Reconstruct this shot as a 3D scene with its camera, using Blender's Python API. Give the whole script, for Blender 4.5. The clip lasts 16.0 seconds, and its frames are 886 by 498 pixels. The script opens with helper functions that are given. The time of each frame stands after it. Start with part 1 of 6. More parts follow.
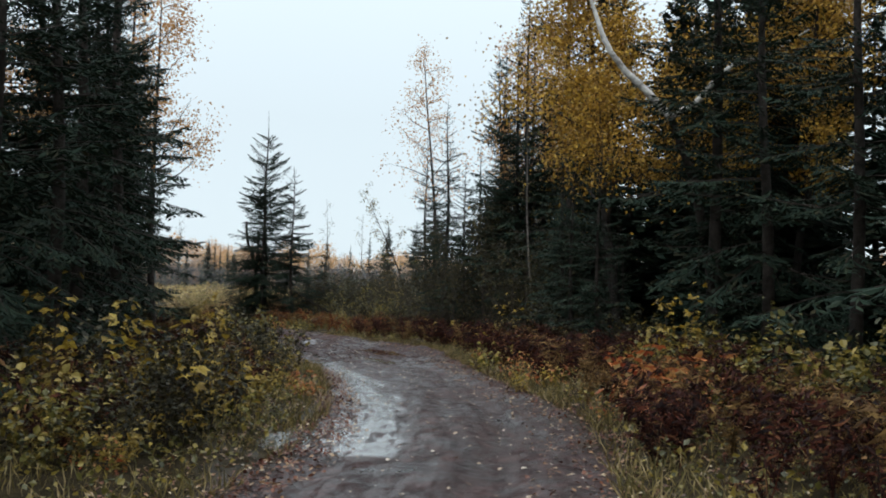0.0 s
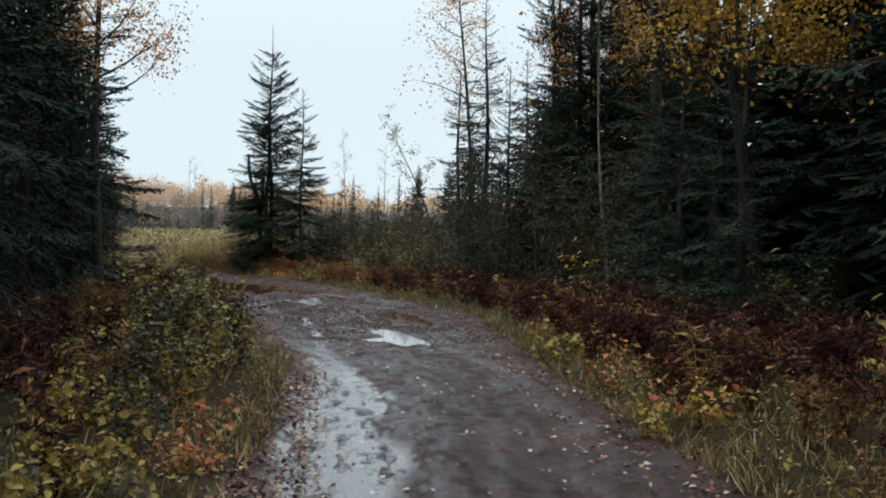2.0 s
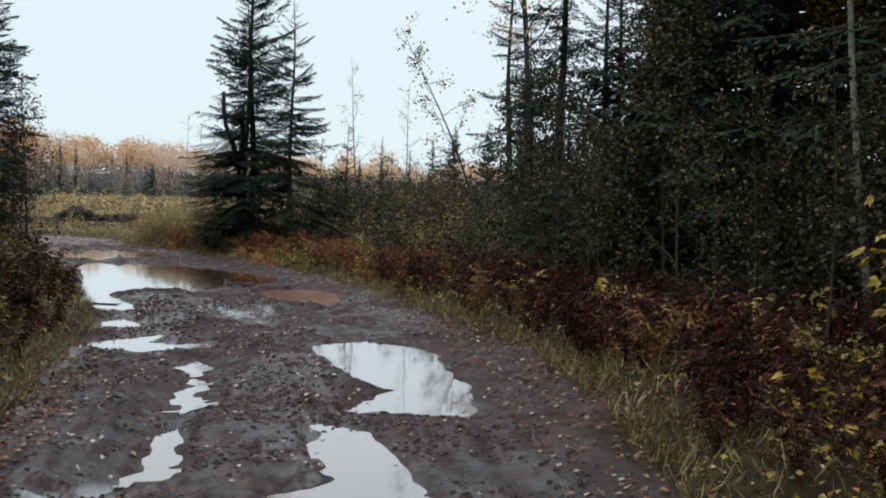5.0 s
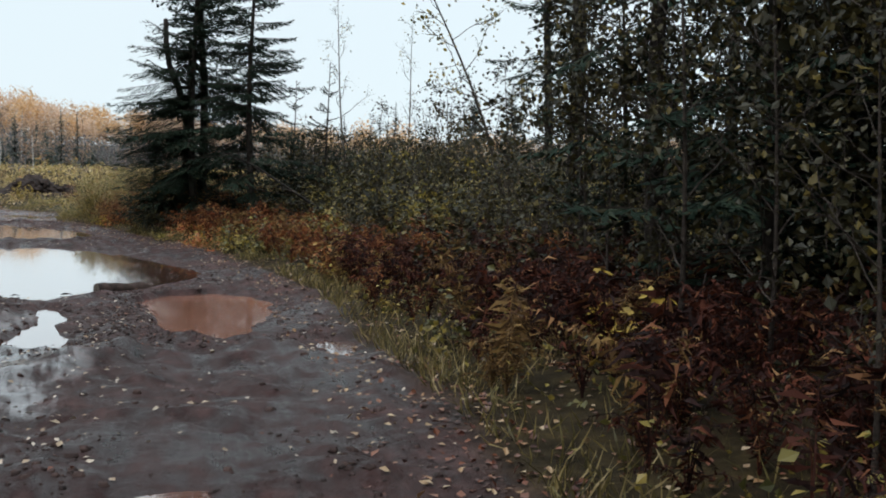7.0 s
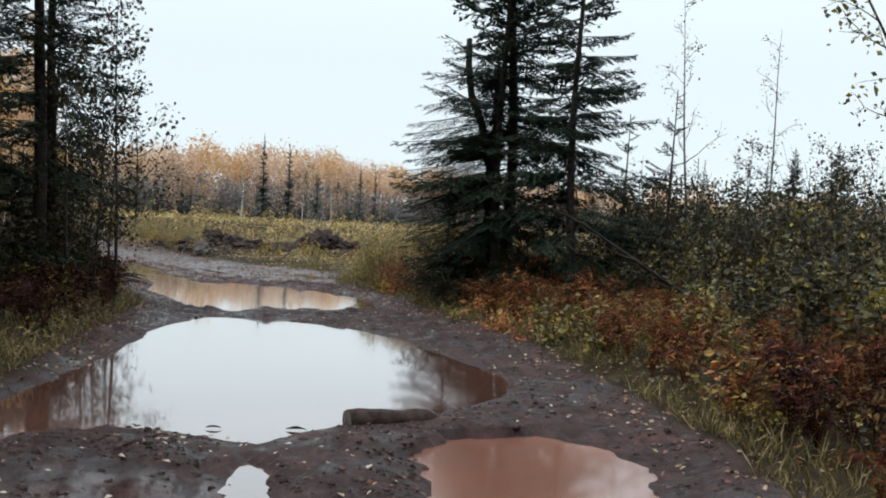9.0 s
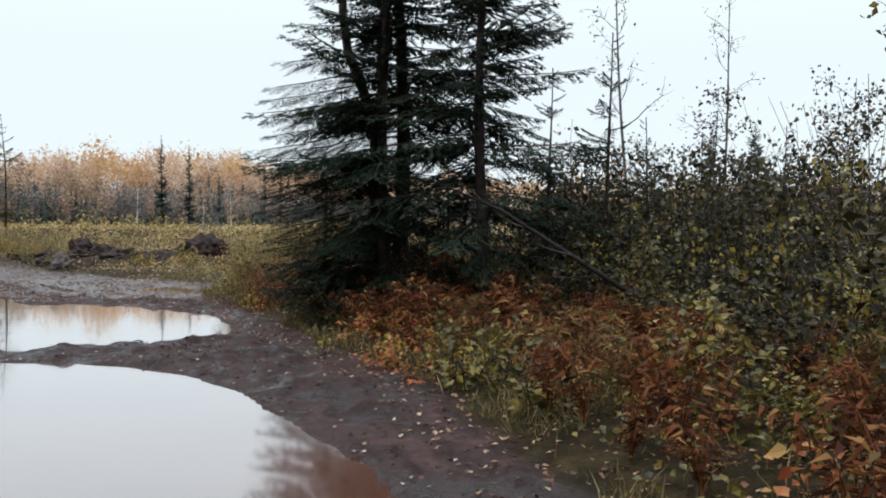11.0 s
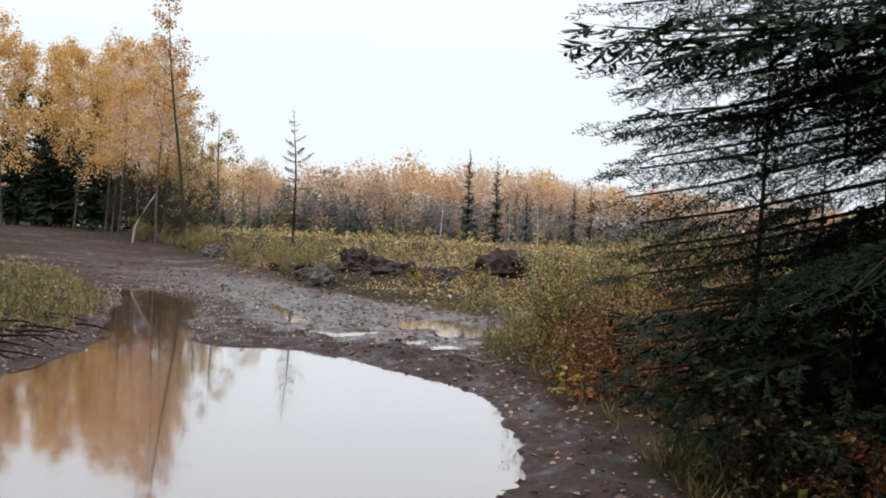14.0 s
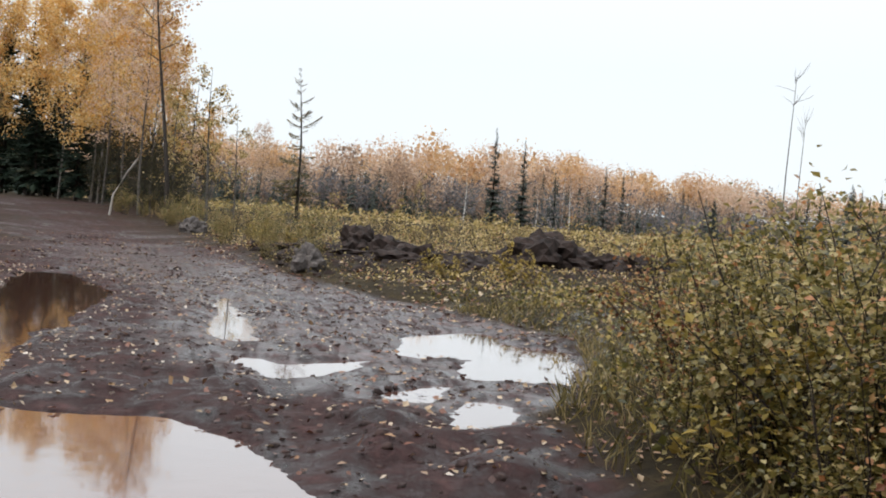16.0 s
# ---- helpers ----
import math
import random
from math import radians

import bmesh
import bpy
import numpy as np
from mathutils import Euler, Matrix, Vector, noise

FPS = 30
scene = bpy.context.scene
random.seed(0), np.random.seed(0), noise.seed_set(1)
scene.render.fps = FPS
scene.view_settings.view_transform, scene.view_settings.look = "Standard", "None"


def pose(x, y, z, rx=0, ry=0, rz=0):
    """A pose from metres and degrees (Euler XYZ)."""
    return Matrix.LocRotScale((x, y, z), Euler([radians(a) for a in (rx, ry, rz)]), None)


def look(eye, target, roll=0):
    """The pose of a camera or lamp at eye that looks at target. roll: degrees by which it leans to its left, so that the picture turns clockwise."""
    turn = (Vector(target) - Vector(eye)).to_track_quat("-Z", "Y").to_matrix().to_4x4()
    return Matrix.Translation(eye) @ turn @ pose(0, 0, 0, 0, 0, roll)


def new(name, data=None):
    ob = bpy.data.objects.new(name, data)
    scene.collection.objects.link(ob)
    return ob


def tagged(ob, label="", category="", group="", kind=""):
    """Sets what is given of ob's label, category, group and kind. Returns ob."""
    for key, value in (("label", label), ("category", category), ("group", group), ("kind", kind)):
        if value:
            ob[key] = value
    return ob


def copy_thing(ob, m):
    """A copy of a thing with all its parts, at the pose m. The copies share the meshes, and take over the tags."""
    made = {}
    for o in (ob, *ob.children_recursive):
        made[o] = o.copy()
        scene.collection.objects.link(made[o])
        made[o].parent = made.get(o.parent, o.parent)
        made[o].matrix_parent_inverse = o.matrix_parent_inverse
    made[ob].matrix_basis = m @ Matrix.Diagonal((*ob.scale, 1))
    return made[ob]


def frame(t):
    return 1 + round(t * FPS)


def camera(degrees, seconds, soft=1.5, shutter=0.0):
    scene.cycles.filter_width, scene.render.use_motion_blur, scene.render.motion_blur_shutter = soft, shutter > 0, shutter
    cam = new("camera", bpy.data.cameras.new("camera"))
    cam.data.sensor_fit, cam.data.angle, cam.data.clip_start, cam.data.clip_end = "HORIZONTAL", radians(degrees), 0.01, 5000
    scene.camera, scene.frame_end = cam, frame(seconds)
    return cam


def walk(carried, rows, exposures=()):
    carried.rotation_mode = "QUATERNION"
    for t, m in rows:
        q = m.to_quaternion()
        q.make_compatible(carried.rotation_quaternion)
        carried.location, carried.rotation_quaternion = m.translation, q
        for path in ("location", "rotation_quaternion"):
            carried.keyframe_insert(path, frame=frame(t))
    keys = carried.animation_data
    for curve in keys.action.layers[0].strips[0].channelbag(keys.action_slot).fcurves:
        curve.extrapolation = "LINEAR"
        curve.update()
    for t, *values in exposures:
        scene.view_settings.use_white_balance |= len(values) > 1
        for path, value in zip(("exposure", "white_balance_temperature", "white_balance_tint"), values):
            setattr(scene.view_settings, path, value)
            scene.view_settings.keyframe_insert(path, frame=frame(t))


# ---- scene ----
cam = camera(43.43, 16.0, soft=1.9)
PATH = [
    (0, (5.351, -12.830, 2.195), (3.431, -3.023, 2.544), 0.90),
    (0.5, (4.897, -10.672, 2.216), (3.011, -0.855, 2.487), 0.44),
    (1, (4.454, -8.515, 2.246), (2.448, 1.281, 2.369), 0.50),
    (1.5, (3.987, -6.319, 2.236), (1.893, 3.458, 2.109), 0.36),
    (2, (3.496, -4.092, 2.207), (1.289, 5.659, 2.035), 0.61),
    (2.5, (2.959, -1.894, 2.112), (0.598, 7.814, 1.708), 0.43),
    (3, (2.350, 0.397, 1.996), (-0.183, 10.058, 1.484), 0.66),
    (3.2, (2.107, 1.296, 1.967), (-0.482, 10.940, 1.433), 0.74),
    (5.3, (0.098, 10.212, 2.019), (-2.414, 19.884, 1.645), 0.99),
    (5.5, (-0.144, 11.197, 2.009), (-2.613, 20.882, 1.680), 0.53),
    (6, (-0.746, 13.709, 1.904), (-3.041, 23.435, 1.530), 2.33),
    (6.5, (-1.117, 15.801, 1.803), (-3.072, 25.595, 1.291), 1.28),
    (7, (-1.677, 17.762, 1.713), (-4.378, 27.368, 1.051), 1.08),
    (7.5, (-2.572, 19.452, 1.684), (-6.535, 28.633, 1.632), 1.75),
    (8, (-3.540, 21.043, 1.696), (-8.378, 29.785, 1.265), 1.22),
    (8.5, (-4.429, 22.343, 1.671), (-9.710, 30.835, 1.715), 3.11),
    (9, (-5.098, 23.584, 1.647), (-10.168, 32.202, 1.464), 2.38),
    (9.5, (-5.700, 24.816, 1.623), (-10.420, 33.625, 1.265), 3.49),
    (9.7, (-5.890, 25.312, 1.616), (-10.454, 34.202, 1.252), 2.49),
    (11.8, (-8.309, 30.354, 1.545), (-12.762, 39.306, 1.416), -0.57),
    (12, (-8.671, 30.941, 1.519), (-13.366, 39.763, 1.167), 0.26),
    (12.5, (-9.812, 32.571, 1.499), (-15.263, 40.951, 1.219), -0.14),
    (13, (-11.030, 34.104, 1.412), (-16.942, 42.168, 1.248), 1.51),
    (13.5, (-12.241, 35.489, 1.418), (-18.545, 43.251, 1.352), 2.63),
    (14, (-13.450, 36.754, 1.407), (-20.104, 44.218, 1.377), 2.47),
    (14.5, (-14.719, 38.140, 1.388), (-21.501, 45.489, 1.347), 1.47),
    (15, (-16.004, 39.610, 1.377), (-22.763, 46.979, 1.402), -0.31),
    (15.5, (-17.301, 40.990, 1.330), (-24.109, 48.307, 0.991), 1.87),
    (16, (-18.597, 42.361, 1.262), (-25.387, 49.699, 1.078), 3.93),
]
walk(cam, [(t, look(eye, target, roll)) for t, eye, target, roll in PATH],
     exposures=[(0, 0.19, 6040, 8), (3.2, 0.19, 6040, 8), (9, 0.29, 6150, 9), (12, 0.33, 6230, 12), (14, 0.36, 6350, 14), (16, 0.39, 6420, 14)])

# ---- light ----
world = bpy.data.worlds.new("overcast")
scene.world = world
world.use_nodes = True
wn, wl = world.node_tree.nodes, world.node_tree.links
wbg = wn["Background"]
sky = wn.new("ShaderNodeTexSky")
sky.sky_type, sky.sun_disc, sky.sun_elevation, sky.sun_rotation = "NISHITA", False, radians(42), radians(200)
sky_gain = wn.new("ShaderNodeVectorMath")
sky_gain.operation = "SCALE"
sky_gain.inputs["Scale"].default_value = 0.12
wl.new(sky.outputs["Color"], sky_gain.inputs[0])
sky_mix = wn.new("ShaderNodeMix")
sky_mix.data_type = "RGBA"
sky_mix.inputs["Factor"].default_value = 0.95
sky_mix.inputs["B"].default_value = (0.875, 0.952, 0.962, 1)
wl.new(sky_gain.outputs["Vector"], sky_mix.inputs["A"])
# an overcast sky is brighter overhead than at the horizon
sky_way = wn.new("ShaderNodeTexCoord")
sky_part = wn.new("ShaderNodeSeparateXYZ")
wl.new(sky_way.outputs["Generated"], sky_part.inputs["Vector"])
sky_lift = wn.new("ShaderNodeMapRange")
sky_lift.inputs["From Min"].default_value = 0.15
sky_lift.inputs["To Min"].default_value, sky_lift.inputs["To Max"].default_value = 1.0, 1.8
wl.new(sky_part.outputs["Z"], sky_lift.inputs["Value"])
sky_dome = wn.new("ShaderNodeVectorMath")
sky_dome.operation = "SCALE"
wl.new(sky_mix.outputs["Result"], sky_dome.inputs[0])
wl.new(sky_lift.outputs["Result"], sky_dome.inputs["Scale"])
wl.new(sky_dome.outputs["Vector"], wbg.inputs["Color"])
wbg.inputs["Strength"].default_value = 0.83

sun = new("sun", bpy.data.lights.new("sun", "SUN"))
sun.data.energy, sun.data.angle, sun.data.color = 1.5, radians(50), (1.0, 0.97, 0.93)
sun.matrix_world = look((0, 0, 60), (13, 35, 0))

# ---- helpers ----
rng = np.random.default_rng(11)


def vnoise(x, y, scale, seed):
    """Smooth value noise in -1..1."""
    x, y = np.asarray(x, float) / scale + 517.3, np.asarray(y, float) / scale + 911.7
    xi, yi = np.floor(x).astype(np.int64), np.floor(y).astype(np.int64)
    fx, fy = x - xi, y - yi
    fx, fy = fx * fx * (3 - 2 * fx), fy * fy * (3 - 2 * fy)

    def h(a, b):
        n = (a * 374761393 + b * 668265263 + seed * 974634777) & 0xFFFFFFFF
        n = ((n ^ (n >> 13)) * 1274126177) & 0xFFFFFFFF
        return ((n ^ (n >> 16)) & 0xFFFF) / 32767.5 - 1

    a, b = h(xi, yi) * (1 - fx) + h(xi + 1, yi) * fx, h(xi, yi + 1) * (1 - fx) + h(xi + 1, yi + 1) * fx
    return a * (1 - fy) + b * fy


def fractal(x, y, scale, seed, octaves=3):
    return sum(vnoise(x, y, scale / 2**k, seed + k) / 2**k for k in range(octaves)) / (2 - 2 ** (1 - octaves))


def sstep(a, b, v):
    v = np.clip((v - a) / (b - a), 0, 1)
    return v * v * (3 - 2 * v)


def poly_dist(x, y, poly):
    """Signed distance to a closed polygon, negative inside."""
    x, y = np.asarray(x, float), np.asarray(y, float)
    best, inside = np.full(x.shape, 1e9), np.zeros(x.shape, bool)
    for (ax, ay), (bx, by) in zip(poly, poly[1:] + poly[:1]):
        k = np.clip(((x - ax) * (bx - ax) + (y - ay) * (by - ay)) / ((bx - ax) ** 2 + (by - ay) ** 2), 0, 1)
        best = np.minimum(best, np.hypot(x - ax - k * (bx - ax), y - ay - k * (by - ay)))
        cross = (ay > y) != (by > y)
        inside ^= cross & (x < (bx - ax) * (y - ay) / (by - ay + 1e-12) + ax)
    return np.where(inside, -best, best)


def mesh_of(name, verts, faces, material, smooth=False):
    """A mesh from vertices and equal-sized faces."""
    verts, faces = np.asarray(verts, np.float32), np.asarray(faces, np.int32)
    me, k = bpy.data.meshes.new(name), faces.shape[1]
    me.vertices.add(len(verts))
    me.vertices.foreach_set("co", verts.ravel())
    me.loops.add(faces.size)
    me.loops.foreach_set("vertex_index", faces.ravel())
    me.polygons.add(len(faces))
    me.polygons.foreach_set("loop_start", np.arange(0, faces.size, k, dtype=np.int32))
    me.polygons.foreach_set("use_smooth", np.full(len(faces), smooth))
    me.update(calc_edges=True)
    me.materials.append(material)
    return me


def child(name, me, parent, label=""):
    ob = new(name, me)
    ob.parent = parent
    return tagged(ob, label)


class Soup:
    """Gathers quads for one mesh."""

    def __init__(self):
        self.v, self.f, self.n = [], [], 0

    def add(self, verts, faces):
        verts = np.asarray(verts, float).reshape(-1, 3)
        self.v.append(verts)
        self.f.append(np.asarray(faces, int).reshape(-1, 4) + self.n)
        self.n += len(verts)

    def kites(self, base, ahead, side, cup=0.12):
        """Leaf-shaped quads: base points, length vectors and half-width vectors."""
        base, ahead, side = (np.asarray(a, float).reshape(-1, 3) for a in (base, ahead, side))
        up = np.cross(side, ahead)
        up = up / (np.linalg.norm(up, axis=1)[:, None] + 1e-9) * np.linalg.norm(ahead, axis=1)[:, None] * cup
        pts = np.stack([base, base + ahead * 0.45 + side + up, base + ahead, base + ahead * 0.45 - side + up], 1)
        self.add(pts, np.arange(len(base) * 4).reshape(-1, 4))

    def leaves(self, base, ahead, side, fold=0.25):
        """Rounder leaves of two halves folded along the midrib."""
        base, ahead, side = (np.asarray(a, float).reshape(-1, 3) for a in (base, ahead, side))
        up = np.cross(side, ahead)
        up = up / (np.linalg.norm(up, axis=1)[:, None] + 1e-9) * np.linalg.norm(side, axis=1)[:, None] * fold
        tip = base + ahead - up * 0.8
        pts = np.stack([base, base + ahead * 0.28 + side + up, base + ahead * 0.68 + side * 0.8 + up * 0.6, tip, base + ahead * 0.68 - side * 0.8 + up * 0.6, base + ahead * 0.28 - side + up], 1)
        k = np.arange(len(base))[:, None] * 6
        self.add(pts, np.concatenate([k + [0, 1, 2, 3], k + [0, 3, 4, 5]]))

    def tube(self, pts, radii, sides=6):
        pts, radii = np.asarray(pts, float), np.asarray(radii, float)
        d = np.gradient(pts, axis=0)
        d /= np.linalg.norm(d, axis=1)[:, None] + 1e-9
        ref = np.where(np.abs(d[:, 2:3]) > 0.9, [[1.0, 0, 0]], [[0, 0, 1.0]])
        a = np.cross(d, ref)
        a /= np.linalg.norm(a, axis=1)[:, None] + 1e-9
        b = np.cross(d, a)
        t = np.linspace(0, 2 * np.pi, sides, endpoint=False)
        ring = pts[:, None] + radii[:, None, None] * (np.cos(t)[None, :, None] * a[:, None] + np.sin(t)[None, :, None] * b[:, None])
        i, j = np.meshgrid(np.arange(len(pts) - 1), np.arange(sides), indexing="ij")
        k = (j + 1) % sides
        self.add(ring, np.stack([i * sides + j, i * sides + k, (i + 1) * sides + k, (i + 1) * sides + j], -1).reshape(-1, 4))

    def mesh(self, name, material, smooth=False):
        return mesh_of(name, np.concatenate(self.v), np.concatenate(self.f), material, smooth)


def unit(v):
    return v / (np.linalg.norm(v, axis=-1, keepdims=True) + 1e-9)


# ---- materials ----
def node_material(name, roughness=0.6, specular=0.5):
    m = bpy.data.materials.new(name)
    m.use_nodes = True
    nt = m.node_tree
    b = nt.nodes["Principled BSDF"]
    b.inputs["Roughness"].default_value = roughness
    b.inputs["Specular IOR Level"].default_value = specular
    return m, nt, b


def ramp_of(nt, source, stops):
    r = nt.nodes.new("ShaderNodeValToRGB")
    while len(r.color_ramp.elements) < len(stops):
        r.color_ramp.elements.new(0.5)
    for e, (p, c) in zip(r.color_ramp.elements, stops):
        e.position, e.color = p, (*c, 1)
    nt.links.new(source, r.inputs["Fac"])
    return r.outputs["Color"]


def noise_of(nt, scale, detail=4.0, rough=0.55):
    tc = nt.nodes.new("ShaderNodeTexCoord")
    n = nt.nodes.new("ShaderNodeTexNoise")
    n.inputs["Scale"].default_value, n.inputs["Detail"].default_value, n.inputs["Roughness"].default_value = scale, detail, rough
    nt.links.new(tc.outputs["Object"], n.inputs["Vector"])
    return n.outputs["Fac"]


def mixed(nt, fac, a, b, mode="MIX"):
    m = nt.nodes.new("ShaderNodeMix")
    m.data_type, m.blend_type = "RGBA", mode
    for socket, value in (("Factor", fac), ("A", a), ("B", b)):
        if isinstance(value, (int, float)):
            m.inputs[socket].default_value = value
        elif isinstance(value, tuple):
            m.inputs[socket].default_value = (*value, 1)
        else:
            nt.links.new(value, m.inputs[socket])
    return m.outputs["Result"]


def bumped(nt, b, height, strength, distance=0.02):
    k = nt.nodes.new("ShaderNodeBump")
    k.inputs["Strength"].default_value, k.inputs["Distance"].default_value = strength, distance
    nt.links.new(height, k.inputs["Height"])
    nt.links.new(k.outputs["Normal"], b.inputs["Normal"])


def leaf_material(name, stops, through_light=0.35, roughness=0.5, gloss=0.3):
    """Foliage: colour varies leaf by leaf, part of the light passes through."""
    m, nt, b = node_material(name, roughness, gloss)
    geo = nt.nodes.new("ShaderNodeNewGeometry")
    colour = ramp_of(nt, geo.outputs["Random Per Island"], stops)
    colour = mixed(nt, 0.55, colour, ramp_of(nt, noise_of(nt, 0.9, 2), [(0.3, (0.45, 0.45, 0.45)), (0.7, (1.0, 1.0, 1.0))]), "MULTIPLY")
    nt.links.new(colour, b.inputs["Base Color"])
    t = nt.nodes.new("ShaderNodeBsdfTranslucent")
    nt.links.new(colour, t.inputs["Color"])
    mix = nt.nodes.new("ShaderNodeMixShader")
    mix.inputs["Fac"].default_value = through_light
    nt.links.new(b.outputs["BSDF"], mix.inputs[1])
    nt.links.new(t.outputs["BSDF"], mix.inputs[2])
    nt.links.new(mix.outputs["Shader"], nt.nodes["Material Output"].inputs["Surface"])
    return m


def bark_material(name, dark, light, scale, wave=False):
    m, nt, b = node_material(name, 0.85, 0.25)
    n = noise_of(nt, scale, 6, 0.65)
    nt.links.new(ramp_of(nt, n, [(0.35, dark), (0.6, light)]), b.inputs["Base Color"])
    bumped(nt, b, n, 0.7, 0.03)
    return m


NEEDLE = leaf_material("spruce_needles", [(0.0, (0.012, 0.022, 0.015)), (0.55, (0.02, 0.034, 0.022)), (0.9, (0.034, 0.046, 0.027)), (1.0, (0.05, 0.04, 0.022))], 0.08, 0.7, 0.1)
# mist over the distance is put into this paler, greyer needle colour
NEEDLE_FAR = leaf_material("haze_paled_needles", [(0.0, (0.05, 0.068, 0.058)), (1.0, (0.09, 0.108, 0.082))], 0.1)
LEAF_GOLD = leaf_material("golden_leaves", [(0.0, (0.17, 0.085, 0.015)), (0.35, (0.36, 0.2, 0.03)), (0.75, (0.58, 0.34, 0.05)), (0.93, (0.72, 0.44, 0.06)), (1.0, (0.3, 0.25, 0.06))], 0.35)
LEAF_ORANGE = leaf_material("orange_leaves", [(0.0, (0.42, 0.19, 0.06)), (0.5, (0.65, 0.34, 0.11)), (1.0, (0.75, 0.45, 0.22))], 0.5)
LEAF_OLIVE = leaf_material("olive_leaves", [(0.0, (0.048, 0.048, 0.0144)), (0.45, (0.136, 0.12, 0.028)), (0.75, (0.288, 0.216, 0.04)), (1.0, (0.44, 0.32, 0.072))], 0.35, 0.4, 0.5)
LEAF_MEADOW = leaf_material("meadow_leaves", [(0.0, (0.13, 0.098, 0.042)), (0.35, (0.37, 0.275, 0.085)), (0.7, (0.66, 0.49, 0.21)), (0.9, (0.84, 0.66, 0.36)), (1.0, (0.6, 0.29, 0.13))], 0.45)
# gaps and highlights of the bush are put into this dark-to-pale range
LEAF_WILLOW = leaf_material("willowherb_leaves", [(0.0, (0.0575, 0.0517, 0.0172)), (0.35, (0.184, 0.155, 0.0403)), (0.7, (0.391, 0.299, 0.0805)), (0.88, (0.598, 0.483, 0.23)), (1.0, (0.575, 0.23, 0.0805))], 0.4, 0.4, 0.5)
LEAF_RUST = leaf_material("rusty_shrub_leaves", [(0.0, (0.06, 0.02, 0.01)), (0.4, (0.18, 0.06, 0.022)), (0.75, (0.34, 0.14, 0.045)), (1.0, (0.45, 0.26, 0.09))], 0.35)
LEAF_AMBER = leaf_material("amber_shrub_leaves", [(0.0, (0.1, 0.07, 0.02)), (0.4, (0.28, 0.19, 0.04)), (0.75, (0.48, 0.34, 0.07)), (1.0, (0.6, 0.48, 0.18))], 0.4)
LARCH = leaf_material("larch_needles", [(0.0, (0.07, 0.065, 0.03)), (0.6, (0.16, 0.13, 0.05)), (1.0, (0.32, 0.22, 0.08))], 0.3)
LEAF_RED = leaf_material("red_orange_leaves", [(0.0, (0.4, 0.1, 0.04)), (0.4, (0.65, 0.24, 0.09)), (0.75, (0.7, 0.38, 0.14)), (1.0, (0.5, 0.36, 0.09))], 0.4)
MAPLE_FLAME = leaf_material("flame_maple_leaves", [(0.0, (0.3, 0.05, 0.025)), (0.35, (0.6, 0.17, 0.05)), (0.75, (0.75, 0.36, 0.12)), (1.0, (0.62, 0.45, 0.2))], 0.4, 0.4, 0.4)
MAPLE_GOLD = leaf_material("yellow_maple_leaves", [(0.0, (0.2, 0.12, 0.015)), (0.5, (0.42, 0.28, 0.035)), (0.85, (0.6, 0.42, 0.07)), (1.0, (0.7, 0.5, 0.1))], 0.4, 0.4, 0.4)
MAPLE_LIME = leaf_material("yellow_green_maple_leaves", [(0.0, (0.09, 0.085, 0.015)), (0.5, (0.26, 0.22, 0.04)), (0.85, (0.48, 0.38, 0.07)), (1.0, (0.45, 0.24, 0.06))], 0.4, 0.4, 0.4)
# shade of the forest edge is put into this near-black bracken colour
FERN_SHADED = leaf_material("shade_darkened_bracken", [(0.0, (0.008, 0.004, 0.0035)), (0.45, (0.028, 0.009, 0.007)), (0.8, (0.07, 0.019, 0.011)), (0.95, (0.15, 0.045, 0.022)), (1.0, (0.36, 0.2, 0.09))], 0.18, 0.7, 0.15)
# darker copy of the olive leaves, with the forest shade put into the colour
LEAF_SHADED = leaf_material("shade_darkened_leaves", [(0.0, (0.014, 0.014, 0.007)), (0.6, (0.04, 0.034, 0.013)), (0.9, (0.085, 0.066, 0.02)), (1.0, (0.19, 0.14, 0.035))], 0.22)
LEAF_BROWN = leaf_material("withered_leaves", [(0.0, (0.06, 0.045, 0.03)), (0.5, (0.16, 0.11, 0.06)), (1.0, (0.34, 0.22, 0.1))], 0.3)
# the same dead bracken, kept lighter where the ground lies open
FERN_RUST = leaf_material("bright_rust_bracken", [(0.0, (0.03, 0.012, 0.008)), (0.4, (0.12, 0.035, 0.016)), (0.75, (0.26, 0.085, 0.03)), (1.0, (0.42, 0.22, 0.08))], 0.3, 0.7, 0.15)
FERN_PALE = leaf_material("tawny_bracken", [(0.0, (0.06, 0.035, 0.018)), (0.5, (0.16, 0.09, 0.035)), (1.0, (0.36, 0.22, 0.08))], 0.3, 0.7, 0.15)
GRASS = leaf_material("verge_grass", [(0.0, (0.06, 0.05, 0.018)), (0.5, (0.17, 0.135, 0.045)), (0.85, (0.34, 0.25, 0.1)), (1.0, (0.5, 0.38, 0.2))], 0.35)
LITTER = leaf_material("fallen_leaves", [(0.0, (0.08, 0.03, 0.02)), (0.4, (0.22, 0.075, 0.035)), (0.7, (0.35, 0.2, 0.09)), (1.0, (0.55, 0.42, 0.27))], 0.1, 0.4, 0.5)
LITTER_RED = leaf_material("red_fallen_leaves", [(0.0, (0.045, 0.013, 0.009)), (0.5, (0.12, 0.034, 0.018)), (0.88, (0.22, 0.075, 0.035)), (1.0, (0.42, 0.25, 0.13))], 0.1, 0.4, 0.35)
LITTER_PALE = leaf_material("pale_fallen_leaves", [(0.0, (0.3, 0.18, 0.1)), (0.5, (0.5, 0.38, 0.26)), (1.0, (0.7, 0.6, 0.5))], 0.1, 0.35, 0.5)
